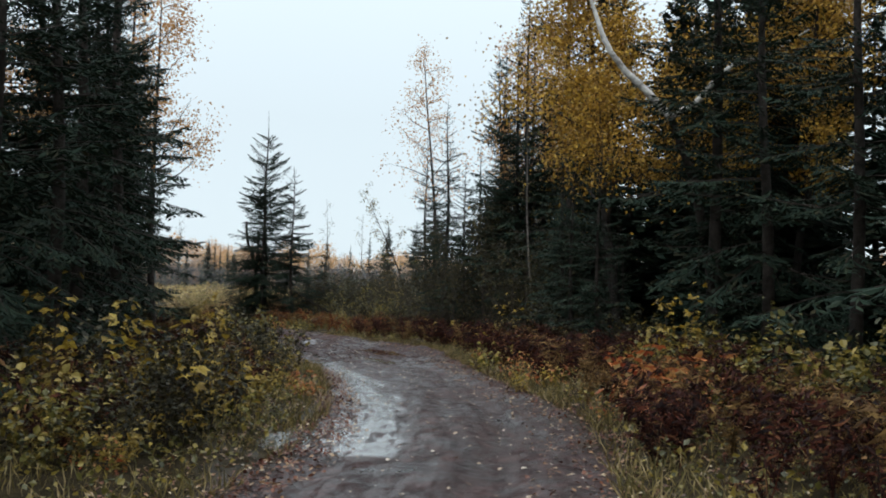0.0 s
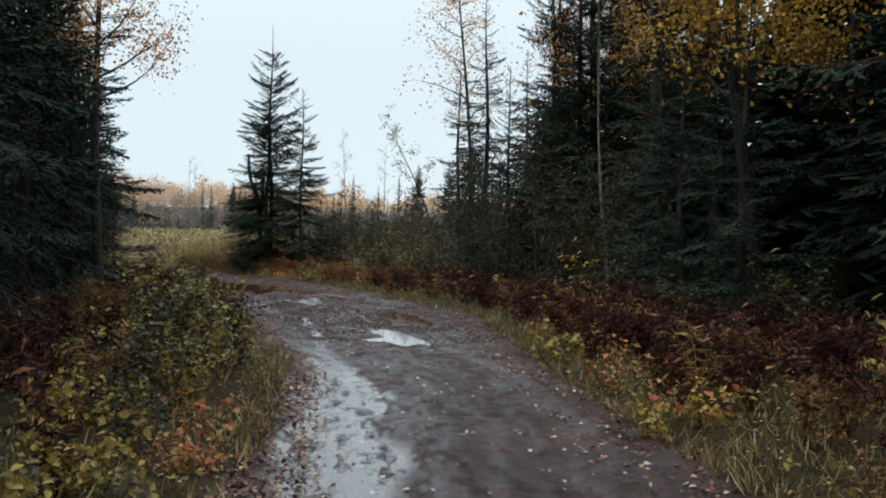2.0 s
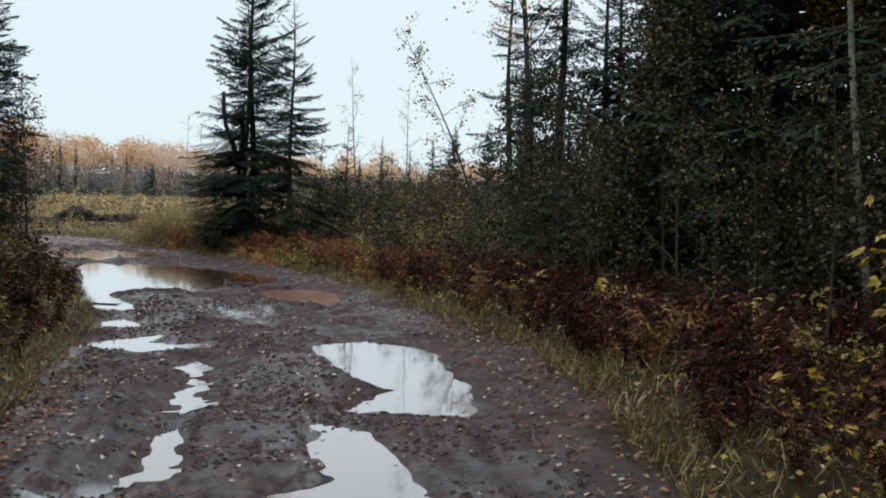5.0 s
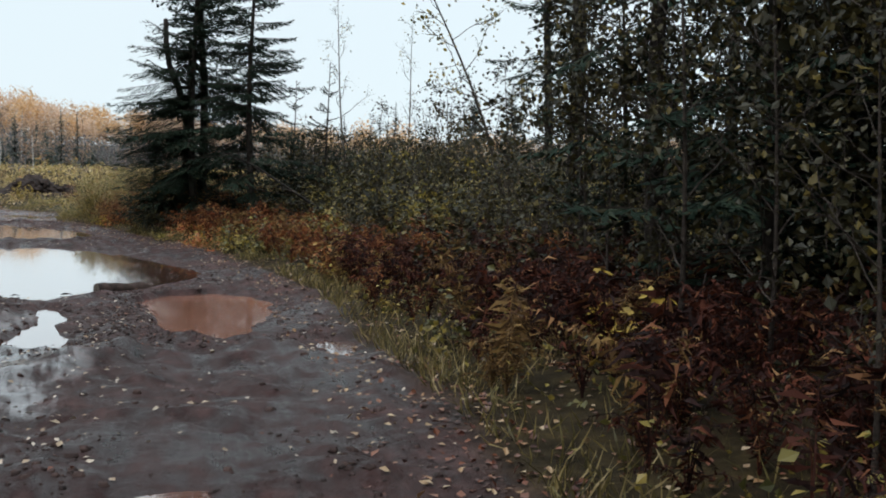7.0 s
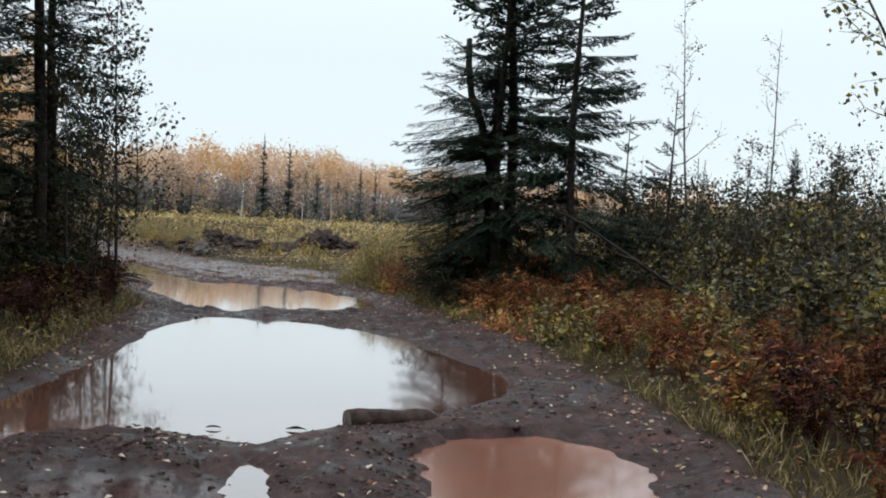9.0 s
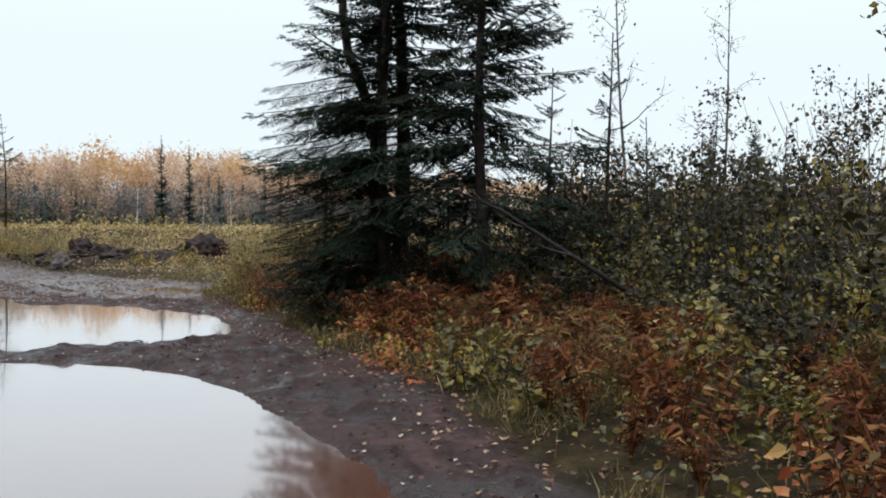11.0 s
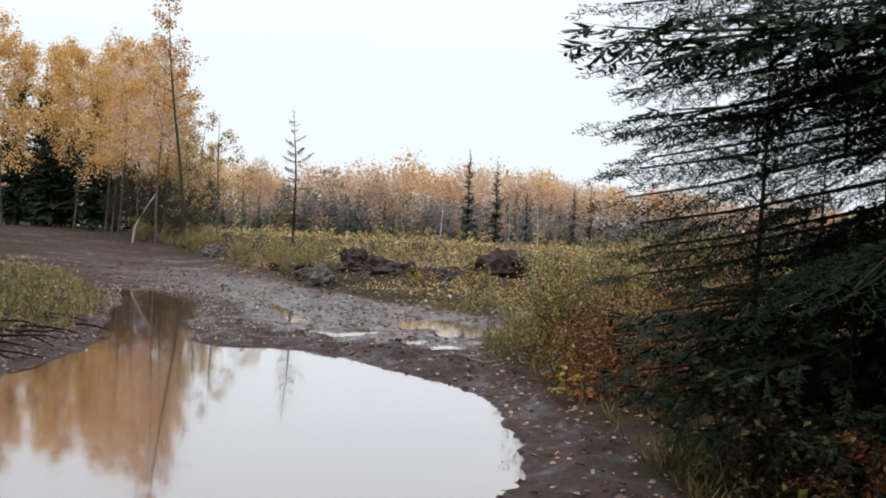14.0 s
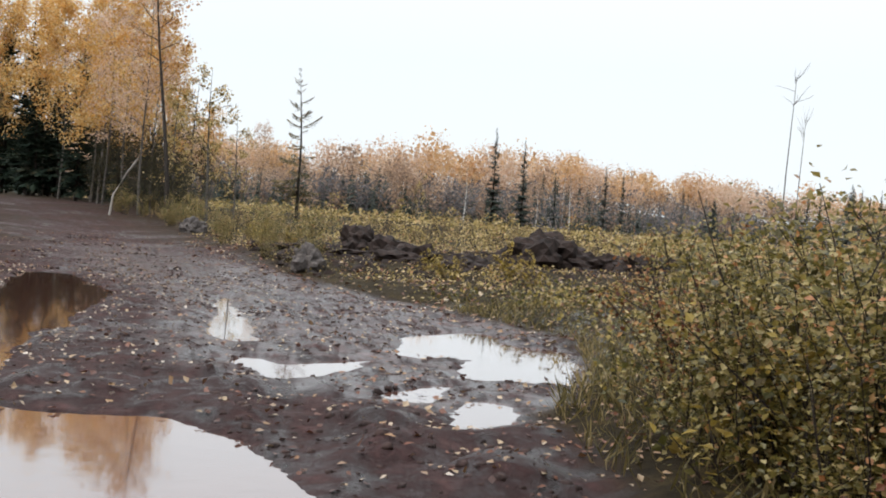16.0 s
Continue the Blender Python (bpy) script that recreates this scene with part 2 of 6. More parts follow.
# distance haze is put into the FAR_ colours, which lightens and greys them
FAR_GOLD = leaf_material("hazed_gold_crowns", [(0.0, (0.6, 0.34, 0.15)), (0.5, (0.76, 0.47, 0.23)), (1.0, (0.84, 0.58, 0.34))], 0.5)
EDGE_GOLD = leaf_material("thinning_gold_leaves", [(0.0, (0.528, 0.253, 0.066)), (0.4, (0.814, 0.462, 0.132)), (0.8, (0.86, 0.605, 0.242)), (1.0, (0.86, 0.693, 0.418))], 0.5)
FAR_PEACH = leaf_material("hazed_peach_crowns", [(0.0, (0.672, 0.459, 0.314)), (0.5, (0.784, 0.56, 0.403)), (1.0, (0.86, 0.672, 0.515))], 0.5)
FAR_BROWN = leaf_material("hazed_brown_crowns", [(0.0, (0.297, 0.203, 0.149)), (0.6, (0.459, 0.311, 0.216)), (1.0, (0.675, 0.459, 0.297))], 0.45)
FAR_GREY = leaf_material("haze_greyed_twigs", [(0.0, (0.135, 0.132, 0.143)), (0.7, (0.225, 0.203, 0.203)), (1.0, (0.39, 0.3, 0.24))], 0.4)
BARK = bark_material("spruce_bark", (0.014, 0.011, 0.009), (0.045, 0.035, 0.029), 9)
BARK_DARK = bark_material("wet_dead_or_shaded_bark", (0.006, 0.005, 0.004), (0.022, 0.017, 0.014), 9)
BARK_GREY = bark_material("grey_bark", (0.05, 0.045, 0.04), (0.16, 0.14, 0.12), 7)
BARK_WHITE = bark_material("birch_bark", (0.2, 0.18, 0.16), (0.7, 0.67, 0.62), 5)
BARK_PALE = bark_material("pale_trunks", (0.2, 0.18, 0.16), (0.45, 0.41, 0.37), 2)
TWIG = bark_material("twig_bark", (0.02, 0.015, 0.012), (0.055, 0.042, 0.034), 12)
WOOD = bark_material("weathered_wood", (0.06, 0.05, 0.045), (0.2, 0.17, 0.14), 6)
LOG_BARK = bark_material("wet_log_bark", (0.012, 0.008, 0.007), (0.06, 0.038, 0.031), 9)
STONE = bark_material("wet_stone", (0.04, 0.035, 0.033), (0.13, 0.11, 0.1), 8)
MUD_CLOD = bark_material("mud_clod", (0.02, 0.013, 0.012), (0.075, 0.046, 0.04), 12)
CRUMB = bark_material("wet_crumbs", (0.012, 0.009, 0.008), (0.07, 0.046, 0.042), 20)
CLOD = bark_material("dug_earth", (0.01, 0.007, 0.006), (0.042, 0.027, 0.022), 6)


def ground_material():
    m, nt, b = node_material("ground_soil", 0.5, 0.35)
    at = nt.nodes.new("ShaderNodeAttribute")
    at.attribute_name = "mud"
    fine, coarse, mid = noise_of(nt, 22, 6, 0.65), noise_of(nt, 0.55, 4), noise_of(nt, 4.0, 5, 0.6)
    mud = ramp_of(nt, mid, [(0.3, (0.02, 0.0118, 0.0112)), (0.55, (0.058, 0.0335, 0.0315)), (0.75, (0.118, 0.067, 0.063))])
    mud = mixed(nt, 0.6, mud, ramp_of(nt, coarse, [(0.35, (0.55, 0.5, 0.52)), (0.65, (1.15, 0.95, 0.9))]), "MULTIPLY")
    mud = mixed(nt, 0.5, mud, ramp_of(nt, fine, [(0.3, (0.5, 0.5, 0.5)), (0.7, (1.3, 1.3, 1.3))]), "MULTIPLY")
    floor = ramp_of(nt, mid, [(0.3, (0.014, 0.01, 0.006)), (0.5, (0.034, 0.025, 0.013)), (0.7, (0.07, 0.05, 0.022))])
    floor = mixed(nt, 0.7, floor, ramp_of(nt, fine, [(0.3, (0.4, 0.4, 0.4)), (0.7, (1.4, 1.35, 1.2))]), "MULTIPLY")
    wet = ramp_of(nt, mixed(nt, 0.5, coarse, mid), [(0.4, (0.25, 0.25, 0.25)), (0.5, (0.92, 0.92, 0.92))])
    film = nt.nodes.new("ShaderNodeAttribute")
    film.attribute_name = "film"
    ways = [nt.nodes.new("ShaderNodeAttribute") for _ in range(2)]
    ways[0].attribute_name, ways[1].attribute_name = "lane_across", "lane_along"

    def along_track(across, lengthwise, detail):
        join = nt.nodes.new("ShaderNodeCombineXYZ")
        for k, (node, size) in enumerate(zip(ways, (across, lengthwise))):
            by = nt.nodes.new("ShaderNodeMath")
            by.operation = "MULTIPLY"
            by.inputs[1].default_value = size
            nt.links.new(node.outputs["Fac"], by.inputs[0])
            nt.links.new(by.outputs[0], join.inputs[k])
        tex = nt.nodes.new("ShaderNodeTexNoise")
        tex.inputs["Scale"].default_value, tex.inputs["Detail"].default_value, tex.inputs["Roughness"].default_value = 1.0, detail, 0.68
        nt.links.new(join.outputs[0], tex.inputs["Vector"])
        return tex

    streak, ruts = along_track(5.5, 2.4, 9), along_track(5.5, 0.55, 5)
    mud = mixed(nt, 0.55, mud, ramp_of(nt, ruts.outputs["Fac"], [(0.36, (0.4, 0.38, 0.4)), (0.62, (1.3, 1.22, 1.2))]), "MULTIPLY")
    nt.links.new(mixed(nt, at.outputs["Fac"], floor, mud), b.inputs["Base Color"])
    wet = mixed(nt, 0.5, wet, ramp_of(nt, ruts.outputs["Fac"], [(0.4, (0.2, 0.2, 0.2)), (0.55, (0.9, 0.9, 0.9))]))
    held = mixed(nt, 1.0, film.outputs["Fac"], ramp_of(nt, mixed(nt, 0.5, streak.outputs["Fac"], ruts.outputs["Fac"]), [(0.4, (0.1, 0.1, 0.1)), (0.52, (1, 1, 1))]), "MULTIPLY")
    wet = mixed(nt, held, wet, (0.11, 0.11, 0.11))
    nt.links.new(mixed(nt, at.outputs["Fac"], (0.9, 0.9, 0.9), wet), b.inputs["Roughness"])
    shine = ramp_of(nt, mixed(nt, 0.5, coarse, mid), [(0.4, (0.4, 0.4, 0.4)), (0.5, (0.05, 0.05, 0.05))])
    shine = mixed(nt, held, shine, (0.85, 0.85, 0.85))
    skin = ramp_of(nt, held, [(0.33, (0, 0, 0)), (0.85, (1, 1, 1))])
    nt.links.new(skin, b.inputs["Coat Weight"])
    b.inputs["Coat Roughness"].default_value, b.inputs["Coat IOR"].default_value = 0.08, 1.6
    nt.links.new(mixed(nt, at.outputs["Fac"], (0.1, 0.1, 0.1), shine), b.inputs["Specular IOR Level"])
    relief = mixed(nt, 0.5, fine, mid)
    grit = noise_of(nt, 60, 4, 0.7)
    bumped(nt, b, mixed(nt, 0.3, mixed(nt, held, relief, mixed(nt, 0.7, relief, (0.5, 0.5, 0.5))), grit), 1.0, 0.06)
    skin_bump = nt.nodes.new("ShaderNodeBump")
    skin_bump.inputs["Strength"].default_value, skin_bump.inputs["Distance"].default_value = 0.25, 0.015
    nt.links.new(relief, skin_bump.inputs["Height"])
    nt.links.new(skin_bump.outputs["Normal"], b.inputs["Coat Normal"])
    return m


def water_material():
    m, nt, b = node_material("muddy_water", 0.09, 0.5)
    b.inputs["IOR"].default_value = 1.45
    b.inputs["Coat Weight"].default_value, b.inputs["Coat Roughness"].default_value, b.inputs["Coat IOR"].default_value = 1.0, 0.04, 1.7
    nt.links.new(ramp_of(nt, noise_of(nt, 0.5, 3), [(0.3, (0.115, 0.052, 0.037)), (0.7, (0.17, 0.08, 0.058))]), b.inputs["Base Color"])
    bumped(nt, b, noise_of(nt, 6, 3), 0.18, 0.012)
    return m


def silty_material():
    """Shallow water thick with stirred-up clay."""
    m, nt, b = node_material("silty_water", 0.2, 0.5)
    b.inputs["Coat Weight"].default_value, b.inputs["Coat Roughness"].default_value = 0.5, 0.05
    nt.links.new(ramp_of(nt, noise_of(nt, 0.8, 3), [(0.3, (0.2, 0.082, 0.052)), (0.7, (0.29, 0.125, 0.08))]), b.inputs["Base Color"])
    bumped(nt, b, noise_of(nt, 6, 3), 0.25, 0.012)
    return m


GROUND, WATER, SILTY = ground_material(), water_material(), silty_material()

# ---- plan ----
EDGE_R = [(7.5, -32), (5.8, -12), (4.5, 0), (3.6, 3.3), (2.3, 7.5), (1.0, 12), (-0.6, 17.5), (-1.8, 21), (-3.5, 24.3), (-5.4, 27.8), (-7.5, 31.8), (-9.6, 34.7), (-12.3, 38), (-15.1, 40.6), (-18.0, 43.7), (-20.5, 46.0), (-22.2, 47.4), (-23.3, 48.5), (-24.1, 50.2), (-26.1, 52.7), (-30.7, 54.7), (-35.2, 56.3), (-50, 63), (-68, 70.5), (-80, 74), (-90, 74.5), (-108, 70)]
EDGE_L = [(5, -32), (3.3, -12), (1.9, -2), (1.2, 1.2), (0.1, 4.8), (-1.4, 9.2), (-3.2, 12.6), (-5.2, 17), (-8, 22.4), (-10.8, 26.8), (-13.6, 30.4), (-17.2, 35), (-19.6, 38.0), (-22.6, 40.2), (-25.1, 42.7), (-27.2, 44.7), (-29.7, 46.6), (-32.3, 48.4), (-42.0, 53.2), (-60, 61.5), (-70, 65), (-80, 67), (-90, 67), (-106, 62.5)]
ROAD = EDGE_R + EDGE_L[::-1]

# puddle outline, depth, how ragged
PUDDLES = [
    ([(-17.7, 37.4), (-16.8, 37.9), (-16.1, 37.95), (-15.5, 37.95), (-14.75, 37.65), (-13.9, 37.15), (-13.2, 36.65), (-12.5, 36.05), (-11.6, 35.2), (-10.9, 34.75), (-10.2, 33.9), (-10.0, 33.1), (-9.9, 32.1), (-9.85, 31.4), (-10.2, 31.0), (-10.2, 30.4), (-10.15, 29.75), (-10.4, 29.7), (-10.95, 29.65), (-11.45, 29.4), (-11.7, 28.9), (-11.0, 27.6), (-10.6, 27.0), (-11.1, 27.0), (-12.9, 29.6), (-14.9, 32.7), (-16.9, 35.6)], 0.22, 0.08),
    ([(-17.85, 38.35), (-17.8, 38.8), (-17.6, 39.2), (-17.4, 39.65), (-17.47, 40.2), (-17.28, 40.8), (-17.25, 41.5), (-17.4, 41.9), (-17.65, 42.4), (-18.2, 43.05), (-18.75, 43.6), (-19.6, 44.55), (-20.5, 45.15), (-21.3, 45.43), (-22.0, 45.67), (-22.75, 45.87), (-23.6, 46.2), (-24.4, 46.22), (-24.7, 45.85), (-25.05, 45.55), (-25.7, 45.6), (-26.85, 46.4), (-27.6, 46.9), (-28.7, 47.55), (-29.1, 48.2), (-29.8, 48.55), (-31.2, 49.65), (-33.1, 51.1), (-35.1, 51.8), (-36.8, 52.3), (-38.4, 53.1), (-37.6, 52.0), (-34.4, 49.95), (-32.5, 48.75), (-30.7, 47.4), (-29.4, 46.55), (-28.0, 45.55), (-26.8, 44.9), (-25.4, 43.9), (-24.6, 43.0), (-23.9, 42.1), (-21.5, 40.4), (-19.5, 38.9)], 0.2, 0.07),
    ([(-10.1, 29.5), (-9.65, 29.25), (-8.9, 28.55), (-8.4, 27.65), (-7.75, 26.6), (-7.85, 26.4), (-8.2, 26.3), (-8.65, 26.9), (-9.3, 28.0), (-9.55, 28.6), (-9.95, 29.2)], 0.1, 0.12),
    ([(-9.3, 30.4), (-9.43, 31.1), (-8.95, 31.75), (-8.25, 31.68), (-7.6, 30.95), (-7.0, 29.3), (-6.5, 27.95), (-7.0, 27.65), (-7.5, 27.75), (-8.2, 28.8), (-8.9, 29.8)], 0.16, 0.12),
    ([(-4.8, 22.0), (-4.2, 22.55), (-3.25, 21.95), (-2.7, 20.95), (-2.35, 20.0), (-1.97, 19.4), (-1.67, 18.25), (-1.75, 17.45), (-2.7, 17.4), (-2.8, 17.8), (-2.8, 18.65), (-2.65, 19.05), (-3.05, 19.2), (-3.5, 19.9), (-4.1, 20.8)], 0.12, 0.14),
    ([(-7.6, 21.45), (-7.1, 22.7), (-6.75, 21.75), (-6.45, 22.0), (-6.2, 22.1), (-5.75, 21.65), (-5.4, 21.2), (-5.9, 20.8), (-6.2, 20.15), (-6.65, 20.15), (-7.5, 20.6)], 0.08, 0.18),
    ([(-8.5, 23.2), (-9.1, 24.2), (-8.85, 24.6), (-7.8, 23.7), (-7.6, 22.95), (-8.1, 22.7)], 0.07, 0.18),
    ([(-11.7, 27.9), (-10.5, 27.65), (-9.45, 25.85), (-9.35, 25.25), (-10.1, 25.5), (-11.2, 26.8)], 0.07, 0.2),
    ([(-5.5, 20.0), (-5.25, 20.25), (-4.8, 19.3), (-4.45, 18.55), (-4.1, 17.75), (-2.8, 14.9), (-3.2, 14.7), (-4.25, 17.55), (-4.6, 18.3), (-5.05, 19.25)], 0.025, 0.28),
    ([(-26.0, 49.7), (-27.3, 51.1), (-27.8, 52.1), (-27.6, 52.9), (-26.7, 52.2), (-25.9, 52.4), (-25.3, 51.8), (-24.0, 49.9), (-24.4, 49.7), (-24.8, 49.3), (-25.6, 50.1), (-25.7, 50.6), (-25.8, 50.1)], 0.09, 0.1),
    ([(-26.4, 48.1), (-26.7, 48.6), (-26.1, 48.5), (-26.1, 49.0), (-26.0, 49.5), (-25.4, 48.6), (-25.2, 48.0), (-25.4, 47.8)], 0.09, 0.08),
    ([(-28.2, 49.2), (-30.5, 51.0), (-31.5, 51.6), (-32.5, 52.6), (-30.1, 51.1), (-27.4, 49.3), (-27.4, 49.0)], 0.08, 0.08),
    ([(-23.6, 47.9), (-24.2, 48.5), (-23.9, 48.7), (-23.6, 48.7), (-23.2, 48.2), (-23.1, 47.7), (-23.2, 47.6)], 0.09, 0.1),
    ([(-24.3, 48.1), (-24.6, 48.5), (-24.6, 49.0), (-24.4, 48.8), (-24.1, 48.2)], 0.035, 0.2),
    ([(-5.75, 27.95), (-5.4, 27.85), (-5.1, 27.2), (-5.2, 26.9), (-5.65, 27.6)], 0.07, 0.1),
    ([(-8.75, 28.4), (-8.9, 28.9), (-8.45, 28.25), (-8.3, 27.8)], 0.05, 0.12),
    ([(-2.75, 16.95), (-2.2, 16.75), (-1.4, 15.35), (-0.9, 14.15), (-0.95, 13.55), (-1.3, 13.7), (-2.15, 14.7), (-1.9, 15.3), (-2.3, 15.9)], 0.06, 0.1),
]
MOUNDS = [  # churned ridges of mud: x, y, half length, half width, turn, height
    (-3.15, 17.9, 0.75, 0.26, 118, 0.1), (-2.95, 18.5, 0.4, 0.2, 150, 0.07), (-10.75, 28.9, 0.9, 0.35, 150, 0.1), (-9.45, 29.85, 0.5, 0.28, 60, 0.09), (-8.75, 29.2, 0.4, 0.22, 130, 0.08), (-6.35, 19.75, 0.5, 0.18, 160, 0.09), (-5.55, 20.25, 0.4, 0.15, 200, 0.1),
    (-9.6, 27.0, 1.1, 0.25, 122, 0.09), (-8.1, 24.9, 0.9, 0.22, 118, 0.08), (-6.9, 22.9, 0.8, 0.25, 120, 0.08), (-4.6, 23.0, 0.9, 0.25, 122, 0.06), (-7.3, 28.0, 0.3, 0.2, 90, 0.05), (-16.9, 38.75, 0.9, 0.2, 30, 0.05),
]
FILMS = [  # where rain stands as a thin film on the track
    [(1.5, -2.6), (1.6, -0.7), (0.5, 3.8), (-0.16, 5.9), (-1.2, 8.7), (-1.95, 11.1), (-3.5, 14.4), (-3.1, 15.0), (-2.0, 12.3), (-1.3, 11.0), (-0.2, 8.5), (0.7, 6.1), (1.4, 4.1), (2.5, -0.6), (2.9, -2.6)],
    [(-4.8, 19.9), (-4.1, 21.3), (-1.5, 15.6), (-0.8, 13.0), (-1.5, 13.3), (-2.9, 16.1)],
    [(-7.2, 20.0), (-6.4, 19.6), (-4.0, 14.6), (-2.6, 12.0), (-3.1, 12.1), (-4.9, 15.4)],
    [(-31, 50.5), (-45, 56.5), (-46, 60), (-31, 55), (-27, 55), (-24.5, 52), (-23, 48), (-25.5, 47.2), (-28.5, 48.5)],
    [(-8.3, 26.3), (-7.5, 26.7), (-6.4, 25.0), (-6.0, 23.6), (-7.0, 23.6), (-7.8, 25.0)],
    [(-11.5, 27.5), (-9.0, 24.2), (-6.5, 19.6), (-5.6, 20.0), (-8.0, 25.6), (-9.6, 29.0)],
]


def rise(x, y):
    """The track falls gently to the pools, and the land climbs beyond them."""
    x, y = np.asarray(x, float), np.asarray(y, float)
    v, u = (y - 31) * 0.8 - (x + 10) * 0.6, (y - 48) * 0.73 - (x + 22) * 0.68
    fall = np.interp(v, [-80, 0, 10, 24, 34.5, 44.5], [1.28, 0.0, 0.02, -0.02, -0.03, 0.29])
    fall = fall + 0.65 * sstep(-50, -74, x) * sstep(116, 90, y)
    return fall + np.clip(v - 44.5, 0, 400) * 0.009 + np.clip(u - 150, 0, 110) * 0.05 * sstep(-60, -150, x)


def line_place(x, y, line):
    """Distance from a line and how far along it the nearest point lies."""
    best, along_, run = np.full(x.shape, 1e9), np.zeros(x.shape), 0.0
    for (ax, ay), (bx, by) in zip(line, line[1:]):
        long = math.hypot(bx - ax, by - ay)
        k = np.clip(((x - ax) * (bx - ax) + (y - ay) * (by - ay)) / long**2, 0, 1)
        d = np.hypot(x - ax - k * (bx - ax), y - ay - k * (by - ay))
        along_ = np.where(d < best, run + k * long, along_)
        best, run = np.minimum(best, d), run + long
    return best, along_


def lane(x, y):
    """Across and along the track, in metres."""
    dl, dr = line_place(x, y, EDGE_L)[0], line_place(x, y, EDGE_R)[0]
    s_ = y * 0.82 - x * 0.57
    return dl, dr, s_


def shore(x, y, n):
    """Distance from the ragged shore of a puddle, negative over the water."""
    poly, depth, ragged = PUDDLES[n]
    return poly_dist(x, y, poly) + ragged * (fractal(x, y, 0.9, 40 + n) + 0.45 * fractal(x, y, 0.3, 140 + n, 2))


def land(x, y):
    """Height of the ground and how muddy it is."""
    x, y = np.asarray(x, float), np.asarray(y, float)
    base = rise(x, y)
    d = poly_dist(x + 0.22 * vnoise(x, y, 0.8, 3), y + 0.22 * vnoise(x, y, 0.8, 4), ROAD)
    mud = 1 - sstep(-0.15, 0.35, d)
    bank = 0.1 + 0.12 * sstep(0, 1.2, d) + 0.02 * np.clip(d, 0, 6) + 0.1 * fractal(x, y, 2.2, 5)
    dl, dr, s_ = lane(x, y)
    churn = sstep(13, 18, y) * sstep(60, 46, y)
    track = 0.05 + 0.03 * fractal(x, y, 1.6, 7) + (0.016 + 0.02 * churn) * fractal(x, y, 0.34, 9, 2) + 0.03 * sstep(-0.7, 0, d)
    track = track + churn * (0.06 * sstep(0.12, 0.5, fractal(x, y, 0.95, 27)) + 0.05 * sstep(0.1, 0.5, fractal(x, y, 0.42, 28, 2)))
    w = dl / (dl + dr + 1e-6)
    for k in (0.27, 0.73):
        track = track - 0.045 * np.exp(-(((w - k + 0.04 * vnoise(s_, 0 * x, 3.0, 15)) / 0.085) ** 2)) * (0.7 + 0.5 * vnoise(s_, w, 2.0, 16))
    track = track + 0.03 * vnoise(dl * 4, s_ * 0.5, 1.0, 17) + 0.016 * vnoise(dl * 9, s_ * 1.1, 1.0, 18)
    for mx, my, ma, mb, turn, mh in MOUNDS:
        ct, st = math.cos(radians(turn)), math.sin(radians(turn))
        near = np.hypot(x - mx, y - my) < 2.5 * ma
        qx, qy = x[near] - mx, y[near] - my
        e = ((qx * ct + qy * st) / ma) ** 2 + ((qy * ct - qx * st) / mb) ** 2
        track[near] += mh * np.exp(-e) * (1 + 0.5 * fractal(x[near], y[near], 0.3, 29, 2))
    for poly in FILMS[:1]:
        f = 0.8 * sstep(0.3, -0.2, poly_dist(x, y, poly))
        track = track * (1 - f) + 0.02 * f
    z = base + bank * (1 - mud) + track * mud
    bedded, lifts = np.zeros(x.shape, bool), []
    for n, (poly, depth, ragged) in enumerate(PUDDLES):
        xs, ys = [p[0] for p in poly], [p[1] for p in poly]
        near = (x > min(xs) - 2) & (x < max(xs) + 2) & (y > min(ys) - 2) & (y < max(ys) + 2)
        if not near.any():
            continue
        px, py = x[near], y[near]
        pd = shore(px, py, n)
        level = LEVELS[n]
        bed = level - depth * sstep(0.0, 0.5, -pd) + 0.024 * fractal(px * 0.7, py, 0.4, 60 + n, 3)
        rim = level + 0.012 + 0.1 * np.clip(pd, 0, 0.5)
        w = sstep(0.5, 0.0, pd)
        zz = z[near] * (1 - w) + np.where(pd < 0, bed, rim + 0.035 * sstep(0.03, 0.25, pd) * (fractal(px, py, 0.34, 80 + n, 2) + np.clip(fractal(px, py, 0.9, 90 + n, 2), 0, 1) * 1.4)) * w
        z[near] = np.where(pd < 0.5, zz, z[near])
        bedded[near] |= pd < 0
        lifts.append((near, level + 0.006 + 0.05 * np.clip(pd, 0, 0.6), (pd >= 0) & (pd < 0.9)))
        mud[near] = np.maximum(mud[near], sstep(0.3, 0, pd))
    for near, floor, band in lifts:
        z[near] = np.where(band & ~bedded[near], np.maximum(z[near], floor), z[near])
    return z, mud


LEVELS = [float(rise([p[0] for p in poly], [p[1] for p in poly]).mean()) + (0.012 if poly[0][1] > 45 else -0.035) for poly, *_ in PUDDLES]
LEVELS[0], LEVELS[1] = 0.045, 0.0  # the two pools


def height(x, y):
    return land(np.atleast_1d(x), np.atleast_1d(y))[0]


def lines_of(lo, hi, step, far):
    out, a, s = list(np.arange(lo, hi, step)), hi, step
    while a < far:
        s *= 1.33
        a += s
        out.append(a)
    a, s = lo, step
    while a > -far:
        s *= 1.33
        a -= s
        out.insert(0, a)
    return np.array(out)


